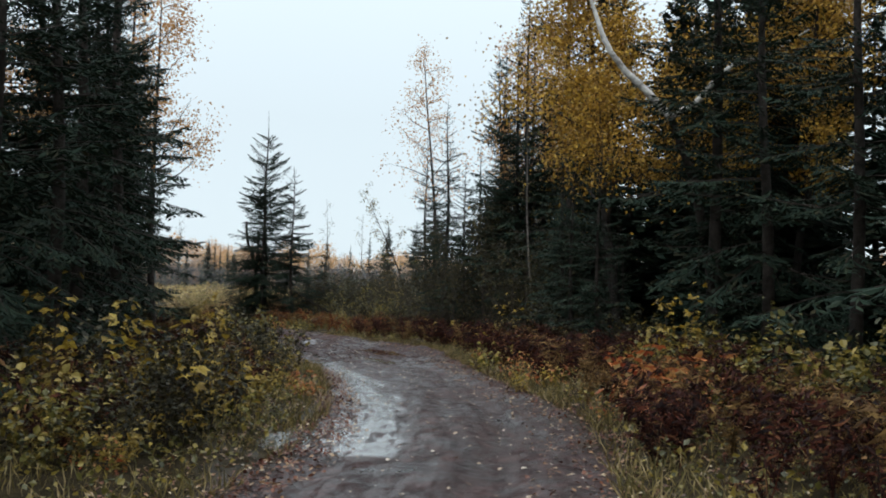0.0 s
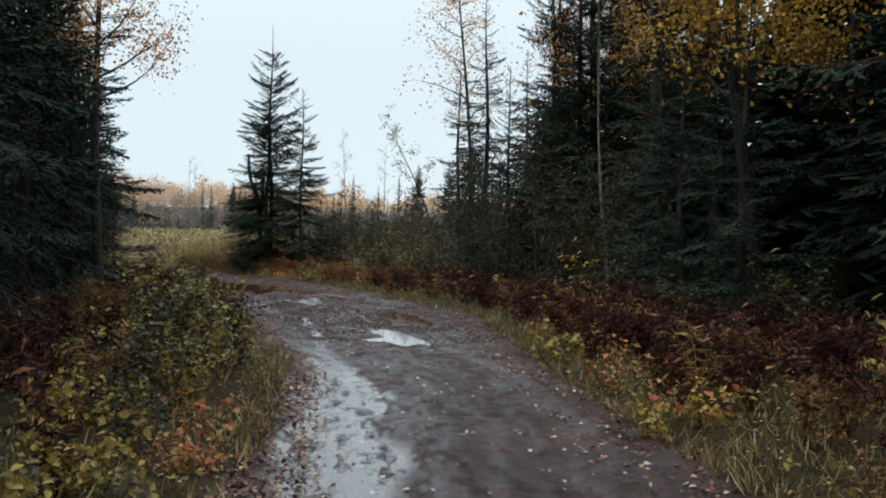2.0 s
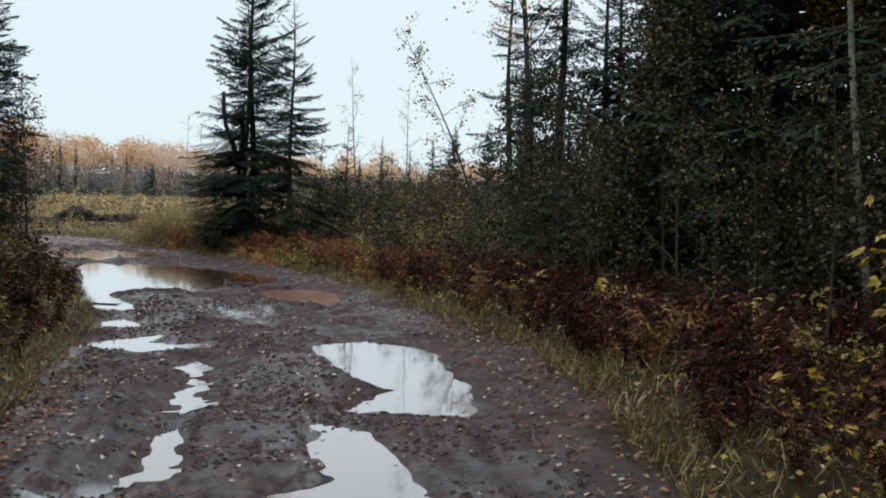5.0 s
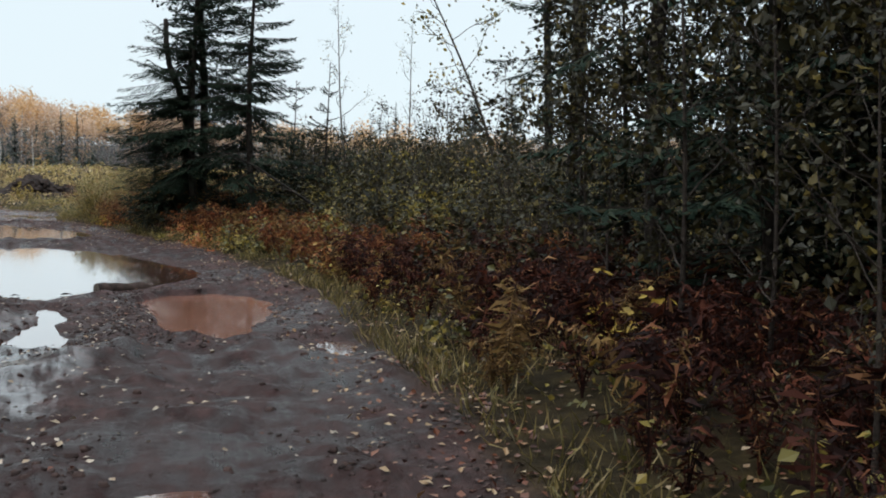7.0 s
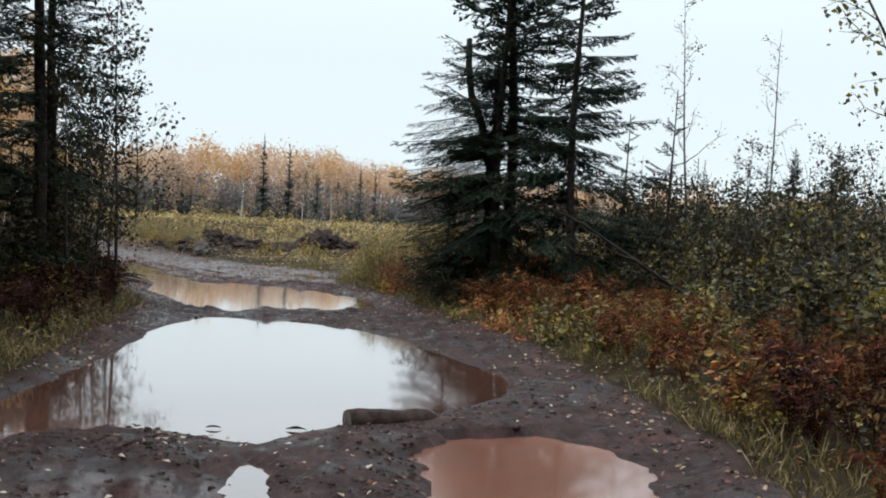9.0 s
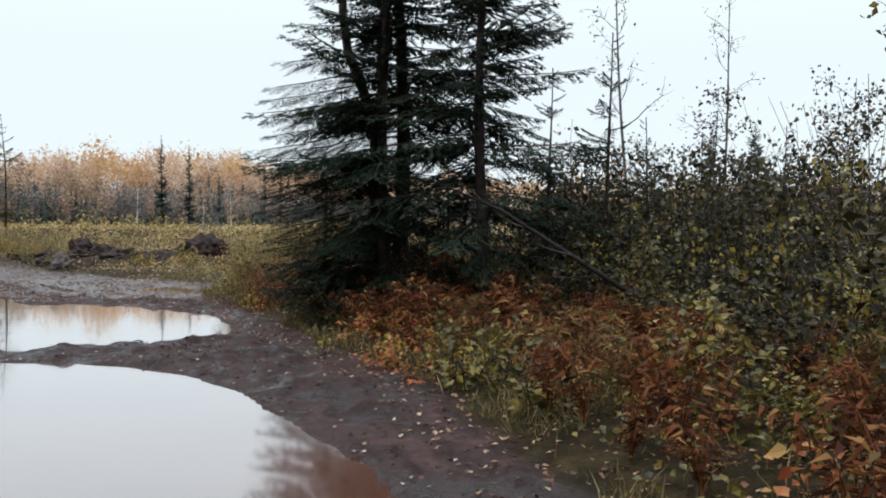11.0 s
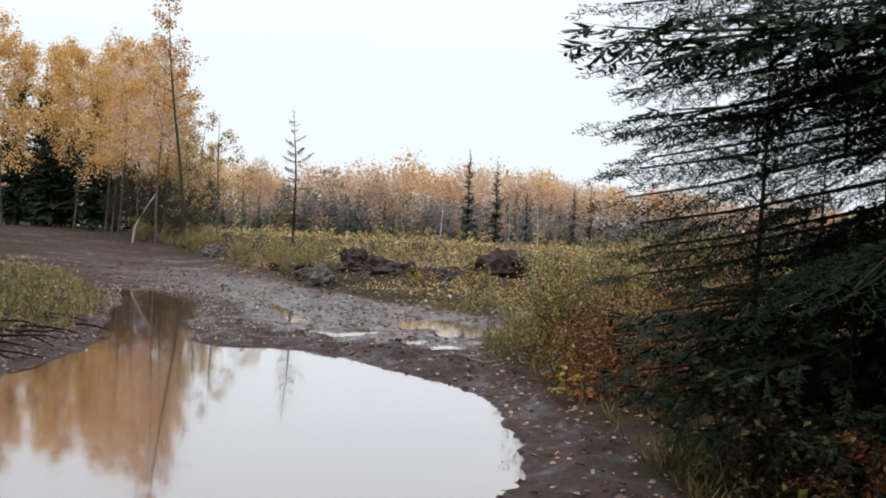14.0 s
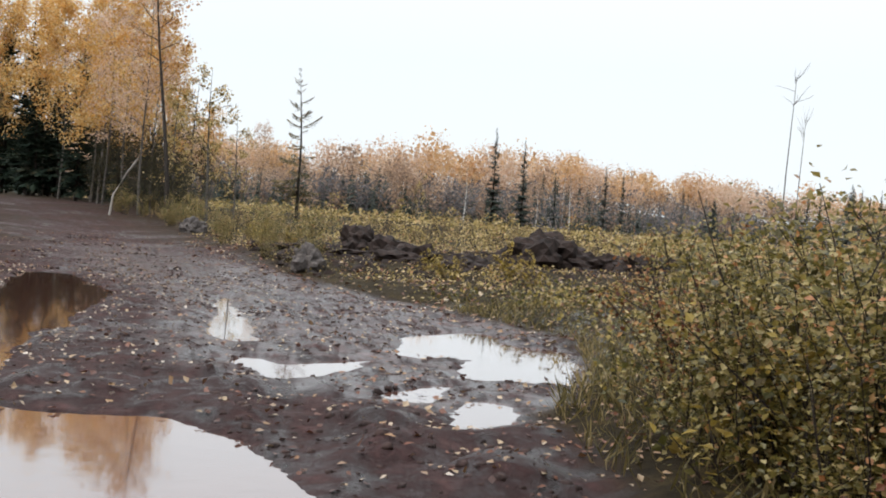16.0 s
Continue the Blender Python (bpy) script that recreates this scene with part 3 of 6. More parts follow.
ca, sa = math.cos(radians(30)), math.sin(radians(30))
along, across = np.meshgrid(lines_of(-7, 69, 0.08, 1700), lines_of(-4.6, 11.8, 0.08, 1700), indexing="ij")
gx, gy = 1.5 + across * ca - along * sa, -1 + across * sa + along * ca
gz, gm = land(gx.ravel(), gy.ravel())
px_, py_ = gx.ravel() + 0.2 * vnoise(gx.ravel(), gy.ravel(), 0.9, 31), gy.ravel() + 0.2 * vnoise(gx.ravel(), gy.ravel(), 0.9, 32)
film = 0.12 * sstep(46, 38, py_) + 0.13 + 0.16 * sstep(21, 14, py_)
for k, poly in zip((1.0, 0.45, 0.6, 0.5, 0.75, 0.5), FILMS):
    film = np.maximum(film, k * sstep(0.25, -0.2, poly_dist(px_, py_, poly)))
ni, nj = gx.shape
gi, gj = np.meshgrid(np.arange(ni - 1), np.arange(nj - 1), indexing="ij")
gq = (gi * nj + gj).ravel()
ground_mesh = mesh_of("ground", np.stack([gx.ravel(), gy.ravel(), gz], 1), np.stack([gq, gq + nj, gq + nj + 1, gq + 1], 1), GROUND, True)
ground_mesh.attributes.new("film", "FLOAT", "POINT").data.foreach_set("value", film.astype(np.float32))
lane_l, _, lane_s = lane(gx.ravel(), gy.ravel())
ground_mesh.attributes.new("lane_across", "FLOAT", "POINT").data.foreach_set("value", lane_l.astype(np.float32))
ground_mesh.attributes.new("lane_along", "FLOAT", "POINT").data.foreach_set("value", lane_s.astype(np.float32))
ground_mesh.attributes.new("mud", "FLOAT", "POINT").data.foreach_set("value", gm.astype(np.float32))
tagged(new("ground", ground_mesh), "rutted reddish mud track through leaf-strewn forest floor", "ground", kind="structure")

for n, (poly, depth, ragged) in enumerate(PUDDLES):
    xs, ys = [p[0] for p in poly], [p[1] for p in poly]
    wx, wy = np.meshgrid(np.arange(min(xs) - 1, max(xs) + 1, 0.12), np.arange(min(ys) - 1, max(ys) + 1, 0.12), indexing="ij")
    ci, cj = np.nonzero(shore(wx + 0.06, wy + 0.06, n)[:-1, :-1] < 0.16)
    q = ci * wx.shape[1] + cj
    quads = np.stack([q, q + wx.shape[1], q + wx.shape[1] + 1, q + 1], 1)
    used_, back = np.unique(quads, return_inverse=True)
    pts = np.stack([wx.ravel(), wy.ravel(), np.full(wx.size, LEVELS[n] + 0.0006 * n)], 1)[used_]
    tagged(new("puddle", mesh_of("puddle", pts, back.reshape(-1, 4), SILTY if n == 3 else WATER, True)), "opaque red-brown silty puddle in the track" if n == 3 else "still brown rain water filling a rut in the mud", "puddle", group="puddles", kind="structure")


# ---- trees ----
def frond(detail, seed):
    """A flat spruce branch of length one along x: kites as base, length and half-width vectors."""
    r = np.random.default_rng(seed)
    B, A, S = [], [], []
    for s in np.linspace(0.1, 0.97, (8, 9, 15, 17)[detail]):
        for side in (-1, 1):
            if r.random() < 0.12:
                continue
            ln = (0.4 * (1 - s) ** 0.75 + 0.07) * r.uniform(0.6, 1.15)
            an = radians(r.uniform(42, 66))
            d = np.array([np.cos(an), side * np.sin(an), r.uniform(-0.35, 0.05)])
            b = np.array([s, 0, 0.0])
            B.append(b), A.append(d * ln), S.append(np.array([-d[1], d[0], r.uniform(-0.5, 0.5)]) * (0.05, 0.009, 0.008, 0.003)[detail])
            if detail == 3:
                for k in np.linspace(0.06, 0.97, max(5, int(ln * 34))):
                    for s2 in (-1, 1):
                        a2 = an * side + s2 * radians(r.uniform(30, 60))
                        d2 = np.array([np.cos(a2), np.sin(a2), r.uniform(-0.5, 0.05)])
                        l2 = (0.085 * (1 - k) * min(1, ln * 4) + 0.018) * r.uniform(0.6, 1.2)
                        o = b + d * ln * k
                        B.append(o), A.append(d2 * l2), S.append(np.array([-d2[1], d2[0], r.uniform(-0.5, 0.5)]) * 0.0025)
                        for k3 in np.arange(0.1, 1.0, 0.011 / l2):
                            for s3 in (-1, 1):
                                a3 = a2 + s3 * radians(r.uniform(25, 65))
                                d3 = np.array([np.cos(a3), np.sin(a3), r.uniform(-0.2, 0.7)])
                                B.append(o + d2 * l2 * k3), A.append(d3 * r.uniform(0.011, 0.018)), S.append(np.array([-d3[1], d3[0], r.uniform(-0.8, 0.8)]) * 0.0024)
                continue
            many = (0, 3, max(4, int(ln * 42)))[detail]
            for k in np.linspace(0.15, 0.95, many) if many else ():
                for s2 in (-1, 1):
                    if r.random() < 0.15:
                        continue
                    a2 = an * side + s2 * radians(r.uniform(30, 60))
                    d2 = np.array([np.cos(a2), np.sin(a2), r.uniform(-0.45, 0.15)])
                    l2 = (0.04 * (1 - k) + 0.026 if detail == 2 else 0.1 * (1 - k) + 0.06) * r.uniform(0.6, 1.2)
                    B.append(b + d * ln * k), A.append(d2 * l2), S.append(np.array([-d2[1], d2[0], r.uniform(-0.8, 0.8)]) * (0, 0.0145, 0.0095)[detail])
    B.append([0.55, 0, 0]), A.append([0.5, 0, 0]), S.append([0, (0.05, 0.02, 0.012, 0.008)[detail], 0])
    return np.array(B, float), np.array(A, float), np.array(S, float)


FRONDS = {d: [frond(d, 100 + d * 10 + k) for k in range(3)] for d in (0, 1, 2, 3)}


def spruce(H, R, seed, detail=1, bare=0.06, density=1.0, lean=0.0, droop=0.35, fat=1.0, label="dark green spruce tree with drooping branches", needles=None, name="spruce_tree", group="spruces", close=False, boughs=()):
    """Trunk, branches and needle crown on an empty at the foot."""
    r = np.random.default_rng(seed)
    root = tagged(new(name), label, "tree", group=group)
    zs = np.linspace(-0.2, H, 16)
    wob = np.stack([lean * zs + 0.05 * np.sin(zs * 0.9 + seed), 0.05 * np.cos(zs * 0.7 + seed), zs], 1)
    rad = np.maximum(0.0115 * H * (1 - zs / H) ** 0.8, 0.008)
    rad[0] *= 1.35
    s = Soup()
    s.tube(wob, rad, 9)
    child("trunk", s.mesh("trunk", BARK, True), root)
    crown, twigs = Soup(), Soup()
    count = int(H * (15 if detail == 2 else 11 if detail == 1 else 8) * density)
    t = np.sort(r.random(count)) ** 0.85
    z = H * (bare + (0.985 - bare) * t)
    prof = np.minimum((1 - t) ** 0.8 * 1.02 + 0.025, 0.75 + 0.25 * t / 0.12 * 0.4)
    L = R * prof * r.uniform(0.55, 1.15, count) * np.where(r.random(count) < 0.1, 0.55, 1.0)
    for n, (z0, az, ln) in enumerate(boughs):
        z[-1 - n], L[-1 - n], t[-1 - n] = z0, ln, 0.1
    if detail == 2:
        L *= 0.78 + 0.22 * sstep(0.0, 0.16, t)
    phi = r.random(count) * 2 * np.pi
    pitch = -0.28 + 0.95 * t + r.normal(0, 0.12, count)
    sag = droop * (1 - 0.5 * t) * r.uniform(0.6, 1.4, count)
    for n, (z0, az, ln) in enumerate(boughs):
        L[-1 - n], phi[-1 - n], pitch[-1 - n], sag[-1 - n] = ln, radians(az), -0.12, 0.3
    for n in range(count):
        fine = detail if detail < 2 or z[n] < 5.0 else 1
        if close and (n >= count - len(boughs) and z[n] > 1.7 or 1.3 < z[n] < 3.2 and np.cos(phi[n] - 4.0) > 0.1):
            fine = 3
        B, A, S = FRONDS[fine][r.integers(3)]
        cs, sn = np.cos(phi[n]), np.sin(phi[n])
        ox, oy = np.interp(z[n], zs, wob[:, 0]), np.interp(z[n], zs, wob[:, 1])
        ln = max(L[n], 0.12)

        def place(p):
            q = p[:, 0]
            rad_ = q * ln
            up = ln * (pitch[n] * q - sag[n] * q**2 + 0.22 * q**3) + p[:, 2] * ln - np.abs(p[:, 1]) * ln * 0.25
            lat = p[:, 1] * ln
            return np.stack([ox + rad_ * cs - lat * sn, oy + rad_ * sn + lat * cs, z[n] + up], 1)

        b = place(B)
        wide = 1.0 / max(ln, 0.8) if fine >= 2 else 1.0 / max(ln, 1.0) ** 0.5
        side = S * ln * wide * 1.25 * (fat if fine < 2 else 1.15)
        side = np.stack([side[:, 0] * cs - side[:, 1] * sn, side[:, 0] * sn + side[:, 1] * cs, side[:, 2]], 1)
        crown.kites(b, place(B + A) - b, side, 0.05)
        if detail:
            q = np.linspace(0, 0.92, 5)
            line = place(np.stack([q, 0 * q, 0 * q], 1))
            twigs.tube(line, np.linspace(0.012, 0.004, 5) * min(1.6, 0.5 + ln * 0.5), 3)
    child("crown", crown.mesh("crown", needles or NEEDLE), root)
    if detail:
        tagged(child("branchwork", twigs.mesh("branchwork", TWIG), root), kind="stuff")
    return root


def grow(r, start, way, length, bend, steps=6, up=0.0):
    """A crooked line of points."""
    p, d, out = np.array(start, float), np.array(way, float), []
    d /= np.linalg.norm(d)
    for _ in range(steps + 1):
        out.append(p.copy())
        d = d + r.normal(0, bend, 3) + np.array([0, 0, up])
        d /= np.linalg.norm(d)
        p = p + d * length / steps
    return np.array(out)


def broadleaf(H, spread, seed, leaves, leaf, leaf_mat, bark, label, name="birch_tree", lean=(0, 0), limbs=16, low=0.35, trunk_r=0.012, group="birches", clump=0.35, droop=0.0):
    """A slim tree: crooked trunk, rising limbs, twigs and single leaves in loose clumps."""
    r = np.random.default_rng(seed)
    root = tagged(new(name), label, "tree", group=group)
    zs = np.linspace(-0.15, 1, 14)
    k = np.clip(zs, 0, 1)
    line = np.stack([lean[0] * H * k**1.3 + 0.012 * H * np.sin(5 * k + seed), lean[1] * H * k**1.3 + 0.012 * H * np.cos(4 * k + seed), H * zs], 1)
    s = Soup()
    s.tube(line, np.maximum(trunk_r * H * (1 - 0.93 * k), 0.006), 8)
    child("trunk", s.mesh("trunk", bark, True), root)
    tw, fo, tips = Soup(), Soup(), []
    for n in range(limbs):
        t = low + (0.97 - low) * (n + r.random()) / limbs
        o = np.array([np.interp(t, k, line[:, i]) for i in range(3)])
        az = n * 2.4 + r.normal(0, 0.5)
        ln = spread * (1.0 - 0.65 * (t - low) / (1 - low)) * r.uniform(0.6, 1.15)
        way = np.array([np.cos(az), np.sin(az), r.uniform(0.35, 1.0)])
        limb = grow(r, o, way, ln, 0.13, 6, 0.02 - droop)
        tw.tube(limb, np.linspace(0.42 * trunk_r * H * (1 - t * 0.8), 0.004, len(limb)), 4)
        for j in range(5):
            a = limb[r.integers(2, len(limb))]
            sub = grow(r, a, unit(limb[-1] - limb[0]) * 0.7 + r.normal(0, 0.6, 3), ln * r.uniform(0.2, 0.45), 0.16, 4, -0.02 - droop)
            tw.tube(sub, np.linspace(0.007, 0.002, len(sub)), 3)
            tips.append(sub)
    tagged(child("branchwork", tw.mesh("branchwork", TWIG if bark is not BARK_WHITE else BARK_GREY), root), kind="stuff")
    if leaves:
        tips = np.array(tips)
        pick = r.integers(0, len(tips), leaves)
        at = r.integers(1, tips.shape[1], leaves)
        base = tips[pick, at] + r.normal(0, clump * spread * 0.2, (leaves, 3))
        d = unit(r.normal(0, 1, (leaves, 3)) + [0, 0, -0.5])
        sd = unit(np.cross(d, r.normal(0, 1, (leaves, 3))))
        size = leaf * r.uniform(0.6, 1.25, (leaves, 1))
        fo.kites(base, d * size, sd * size * 0.36)
        child("crown", fo.mesh("crown", leaf_mat), root)
    return root


def shrub(H, spread, seed, leaves, leaf, leaf_mat, label, stems=8, name="shrub", group="roadside shrubs"):
    """Many thin stems from one foot with leaves along them."""
    r = np.random.default_rng(seed)
    root = tagged(new(name), label, "shrub", group=group)
    tw, fo, pts = Soup(), Soup(), []
    for n in range(stems):
        az = n * 2.4 + r.normal(0, 0.4)
        out = r.uniform(0.1, 1.0) * spread / H
        line = grow(r, (0.12 * np.cos(az), 0.12 * np.sin(az), -0.08), (out * np.cos(az), out * np.sin(az), 1), H * r.uniform(0.6, 1.1), 0.11, 6)
        tw.tube(line, np.linspace(0.0075, 0.002, len(line)), 3)
        pts.append(line[1:])
        for j in range(2):
            sub = grow(r, line[r.integers(2, 6)], r.normal(0, 0.6, 3) + [0, 0, 0.6], H * r.uniform(0.15, 0.35), 0.12, 3)
            tw.tube(sub, np.linspace(0.005, 0.002, len(sub)), 3)
            pts.append(sub)
    pts = np.concatenate(pts)
    tagged(child("branchwork", tw.mesh("branchwork", TWIG), root), kind="stuff")
    base = pts[r.integers(0, len(pts), leaves)] + r.normal(0, 0.055, (leaves, 3))
    d = unit(r.normal(0, 1, (leaves, 3)) * [1, 1, 0.5] + [0, 0, -0.15])
    sd = unit(np.cross(d, r.normal(0, 0.5, (leaves, 3)) + [0, 0, 1]))
    size = leaf * r.uniform(0.55, 1.3, (leaves, 1))
    (fo.leaves if leaf > 0.08 else fo.kites)(base, d * size, sd * size * 0.38)
    child("foliage", fo.mesh("foliage", leaf_mat), root)
    return root


def stand(ob, x, y, turn=0.0, scale=1.0, sink=0.05, used={}):
    """Puts a thing, or a copy of it once it stands, on the ground."""
    first = used.setdefault(ob.name, 0.0)
    m = pose(x, y, float(height(x, y)[0]) - sink, 0, 0, turn) @ Matrix.Scale(scale / (first or 1.0), 4)
    if first:
        return copy_thing(ob, m)
    used[ob.name] = scale
    ob.matrix_basis = m
    return ob


def side_of_road(s, off, edge):
    """A point at s metres along an edge line and off metres outwards from it."""
    e = np.array(edge, float)
    seg = np.diff(e, axis=0)
    ln = np.hypot(*seg.T)
    acc = np.r_[0, np.cumsum(ln)]
    s = np.clip(s, 0, acc[-1] - 0.01)
    n = np.clip(np.searchsorted(acc, s, "right") - 1, 0, len(ln) - 1)
    p = e[n] + seg[n] / ln[n][:, None] * (s - acc[n])[:, None]
    w = 1 if edge is EDGE_R else -1
    nrm = np.stack([seg[n, 1], -seg[n, 0]], 1) / ln[n][:, None] * w
    return p + nrm * np.asarray(off)[:, None]


# twin spruces between the track and the clearing
spA = spruce(11.3, 2.6, 5, 2, 0.035, 1.3, fat=1.35, close=True, boughs=((3.0, 228, 2.4), (3.4, 236, 2.3), (2.7, 222, 2.3), (3.7, 230, 2.2), (2.5, 240, 1.8), (3.2, 216, 2.1), (2.9, 246, 2.1), (3.9, 222, 2.1), (2.3, 230, 2.2), (3.5, 250, 2.0), (4.2, 234, 2.0), (2.6, 210, 2.1), (0.7, 190, 1.9), (0.9, 205, 2.1), (1.1, 220, 2.0), (1.2, 214, 2.0), (1.4, 235, 1.9), (1.5, 198, 2.2), (1.6, 212, 2.0), (0.6, 225, 1.7), (0.8, 210, 1.9), (1.0, 245, 1.8), (1.65, 215, 2.1), (1.3, 228, 2.1), (1.8, 226, 2.2), (2.1, 232, 2.3), (2.4, 218, 2.3), (2.2, 206, 2.1), (2.0, 200, 2.3)), label="tall dark green spruce beside the flooded track")
stand(spA, -15.3, 43.4)
spB = spruce(8.2, 1.9, 8, 2, 0.1, 1.1, fat=1.35, label="slim dark spruce with bare lower trunk")
stand(spB, -13.45, 42.4)
spC = spruce(8.8, 2.1, 21, 2, 0.05, 1.0, fat=1.35, label="dark spruce stem grown close beside a taller one")
stand(spC, -15.15, 42.7)
snag = tagged(new("dead_snag"), "broken dead trunk leaning out of the spruces", "snag")
s = Soup()
s.tube([(0, 0, -0.2), (0.05, 0, 1.5), (0.02, 0.02, 2.8), (-0.18, -0.05, 3.6), (-0.42, -0.1, 4.2), (-0.5, -0.12, 4.8), (-0.5, -0.14, 5.35), (-0.49, -0.14, 5.38)], [0.13, 0.115, 0.095, 0.085, 0.075, 0.07, 0.062, 0.01], 9)
child("trunk", s.mesh("trunk", BARK, True), snag)
s = Soup()
s.tube([(0.02, 0.02, 2.8), (0.12, 0.05, 3.6), (0.1, 0.05, 4.6), (0.12, 0.04, 4.9)], [0.09, 0.085, 0.07, 0.02], 7)
child("limb", s.mesh("limb", BARK, True), snag)
stand(snag, -15.95, 43.75)

# forest walls
variants = [spruce(h, rr, 30 + n, 1, b, d * 1.2, fat=1.05) for n, (h, rr, b, d) in enumerate([(11, 2.2, 0.04, 1.05), (9.5, 2.0, 0.03, 1.1), (12.5, 2.3, 0.06, 0.92), (7.0, 1.7, 0.03, 1.0), (10.5, 1.6, 0.2, 0.8)])]
young = spruce(3.2, 0.85, 39, 1, 0.03, 1.05, fat=1.5, label="young spruce growing below taller trees")
deep = [spruce(h, rr, 40 + n, 0, b, 1.3, fat=2.2, label="dark spruce deep in the forest") for n, (h, rr, b) in enumerate([(12, 2.4, 0.02), (10, 2.2, 0.02), (13.5, 2.4, 0.05)])]
LEFT_DEEP = [(-21.5, 33.5, 0.9), (-22.8, 31.5, 1.0), (-24.5, 35.5, 0.85), (-20.6, 30.6, 1.0), (-26.0, 38.5, 0.75)]
FOREST = [  # variant, x, y, scale
    (3, -1.6, 26.7, 0.92), (4, -5.4, 37.8, 0.85), (4, -0.6, 29.8, 0.95), (4, -2.6, 28.5, 0.85), (0, 0.6, 24.2, 0.95), (4, -4.6, 36.6, 0.6), (4, 0.2, 32.2, 0.9), (4, -2.0, 32.6, 0.75), (4, 1.2, 27.0, 1.0),
    (2, -12.0, 21.4, 1.05), (3, -16.8, 43.6, 0.38), (3, -14.2, 43.4, 0.3), (3, -13.0, 43.8, 0.36), (3, -15.0, 44.4, 0.42), (3, -13.9, 42.6, 0.28), (0, 1.5, 33, 0.9), (1, -0.5, 32.4, 0.9), (2, 0.6, 35.2, 0.9), (1, -1.2, 34.2, 0.85), (0, 2.6, 31, 0.95), (3, -1.4, 36.2, 0.8), (3, -12.4, 43.0, 0.34), (3, -14.6, 44.9, 0.5), (3, -13.4, 44.8, 0.55), (3, -15.9, 44.3, 0.3), (3, -12.2, 44.2, 0.6), (3, -11.4, 43.2, 0.4), (3, 3.3, 13.6, 0.75), (3, 4.1, 10.3, 0.7), (3, 2.9, 15.6, 0.8), (4, -19.5, 35.4, 1.0), (0, -19.0, 33.4, 1.0), (1, -17.4, 30.4, 1.0), (3, -21.0, 37.0, 0.8), (4, -20.4, 36.4, 0.9), (0, -22.4, 36.4, 0.9),
]
for n, x, y, k in FOREST:
    if n == 3 and k < 0.65:
        stand(young, x, y, rng.uniform(0, 360), k * 2.2)
    else:
        stand(variants[n], x, y, rng.uniform(0, 360), k)
near = np.arange(26, 62, 2.7)
for x, y in side_of_road(near, np.where((near > 40.5) & (near < 48), 6.2, rng.uniform(3.9, 4.9, len(near))), EDGE_R):
    stand(variants[int(rng.integers(0, 3))], float(x), float(y), rng.uniform(0, 360), rng.uniform(0.9, 1.15))
near = np.arange(26, 70, 3.1)
for x, y in side_of_road(near, rng.uniform(4.0, 4.8, len(near)), EDGE_L):
    stand(variants[int(rng.integers(0, 3))], float(x), float(y), rng.uniform(0, 360), rng.uniform(0.9, 1.15))
for edge, lo, hi, many in ((EDGE_R, 18, 66, 52), (EDGE_L, 18, 82, 50)):
    for x, y in side_of_road(rng.uniform(lo, hi, many), 6.5 + rng.random(many) * 9, edge):
        if not (edge is EDGE_R and y > 31 and x < 3):
            stand(deep[int(rng.integers(0, 3))], float(x), float(y), rng.uniform(0, 360), rng.uniform(0.85, 1.2))
for x, y in side_of_road(np.linspace(44, 63, 15), rng.uniform(3.0, 5.6, 15), EDGE_R):
    stand(young, float(x), float(y), rng.uniform(0, 360), rng.uniform(0.7, 1.3))
for x, y in side_of_road(np.linspace(36, 60, 13), rng.uniform(5.8, 8.5, 13), EDGE_R):
    stand(deep[int(rng.integers(0, 3))], float(x), float(y), rng.uniform(0, 360), rng.uniform(0.6, 0.9))
for x, y, k in ((-17.6, 29.6, 0.5), (-19.4, 32.6, 0.55), (-20.8, 35.4, 0.5), (-16.4, 27.6, 0.6), (-21.6, 36.6, 0.45)):
    stand(young, x, y, rng.uniform(0, 360), k * 2.2)
for n, x, y, k in ((0, -17.5, 29.3, 1.0), (2, -18.6, 31.2, 1.0), (1, -16.6, 27.9, 1.05), (0, -19.9, 32.8, 1.05), (2, -20.6, 29.8, 1.0), (1, -18.8, 28.6, 1.1)):
    stand(variants[n], x, y, x * 23, k)
for x, y, k in LEFT_DEEP:
    stand(deep[int(-x) % 3], x, y, x * 31, k)
# spruces added behind the start, never in view; they only screen the sky
for x, y in ((1, -19), (9.5, -18), (-2, -24), (11, -26), (4, -38), (7.5, -40), (1, -36), (12, -10), (-4, -14)):
    stand(deep[int(rng.integers(0, 3))], x, y, rng.uniform(0, 360), 1.1)

# golden birches reaching over the track
# forest gloom is put into the near-black bark of this living trunk
gold = broadleaf(10.5, 3.0, 3, 24000, 0.085, LEAF_GOLD, BARK_DARK, "golden-leaved birch at the forest edge", limbs=30, low=0.3, lean=(-0.12, 0.0), clump=0.38, droop=0.02)
stand(gold, 4.5, 13.0, 0)
stand(gold, 7.8, 10.6, 150, 0.9)
stand(gold, 1.8, 28.2, 260, 0.9)
rust = broadleaf(11.8, 2.6, 4, 5200, 0.1, LEAF_ORANGE, BARK, "tall birch with fading orange leaves", limbs=20, low=0.4, clump=0.6)
stand(rust, -10.6, 20.4, 80, 0.97)
stand(rust, 0.8, 26.2, 10, 0.95)
stand(rust, -14.0, 16.0, 30, 1.05)
fork = tagged(new("birch_tree"), "white birch with a forked bare limb among golden leaves", "tree", group="birches")
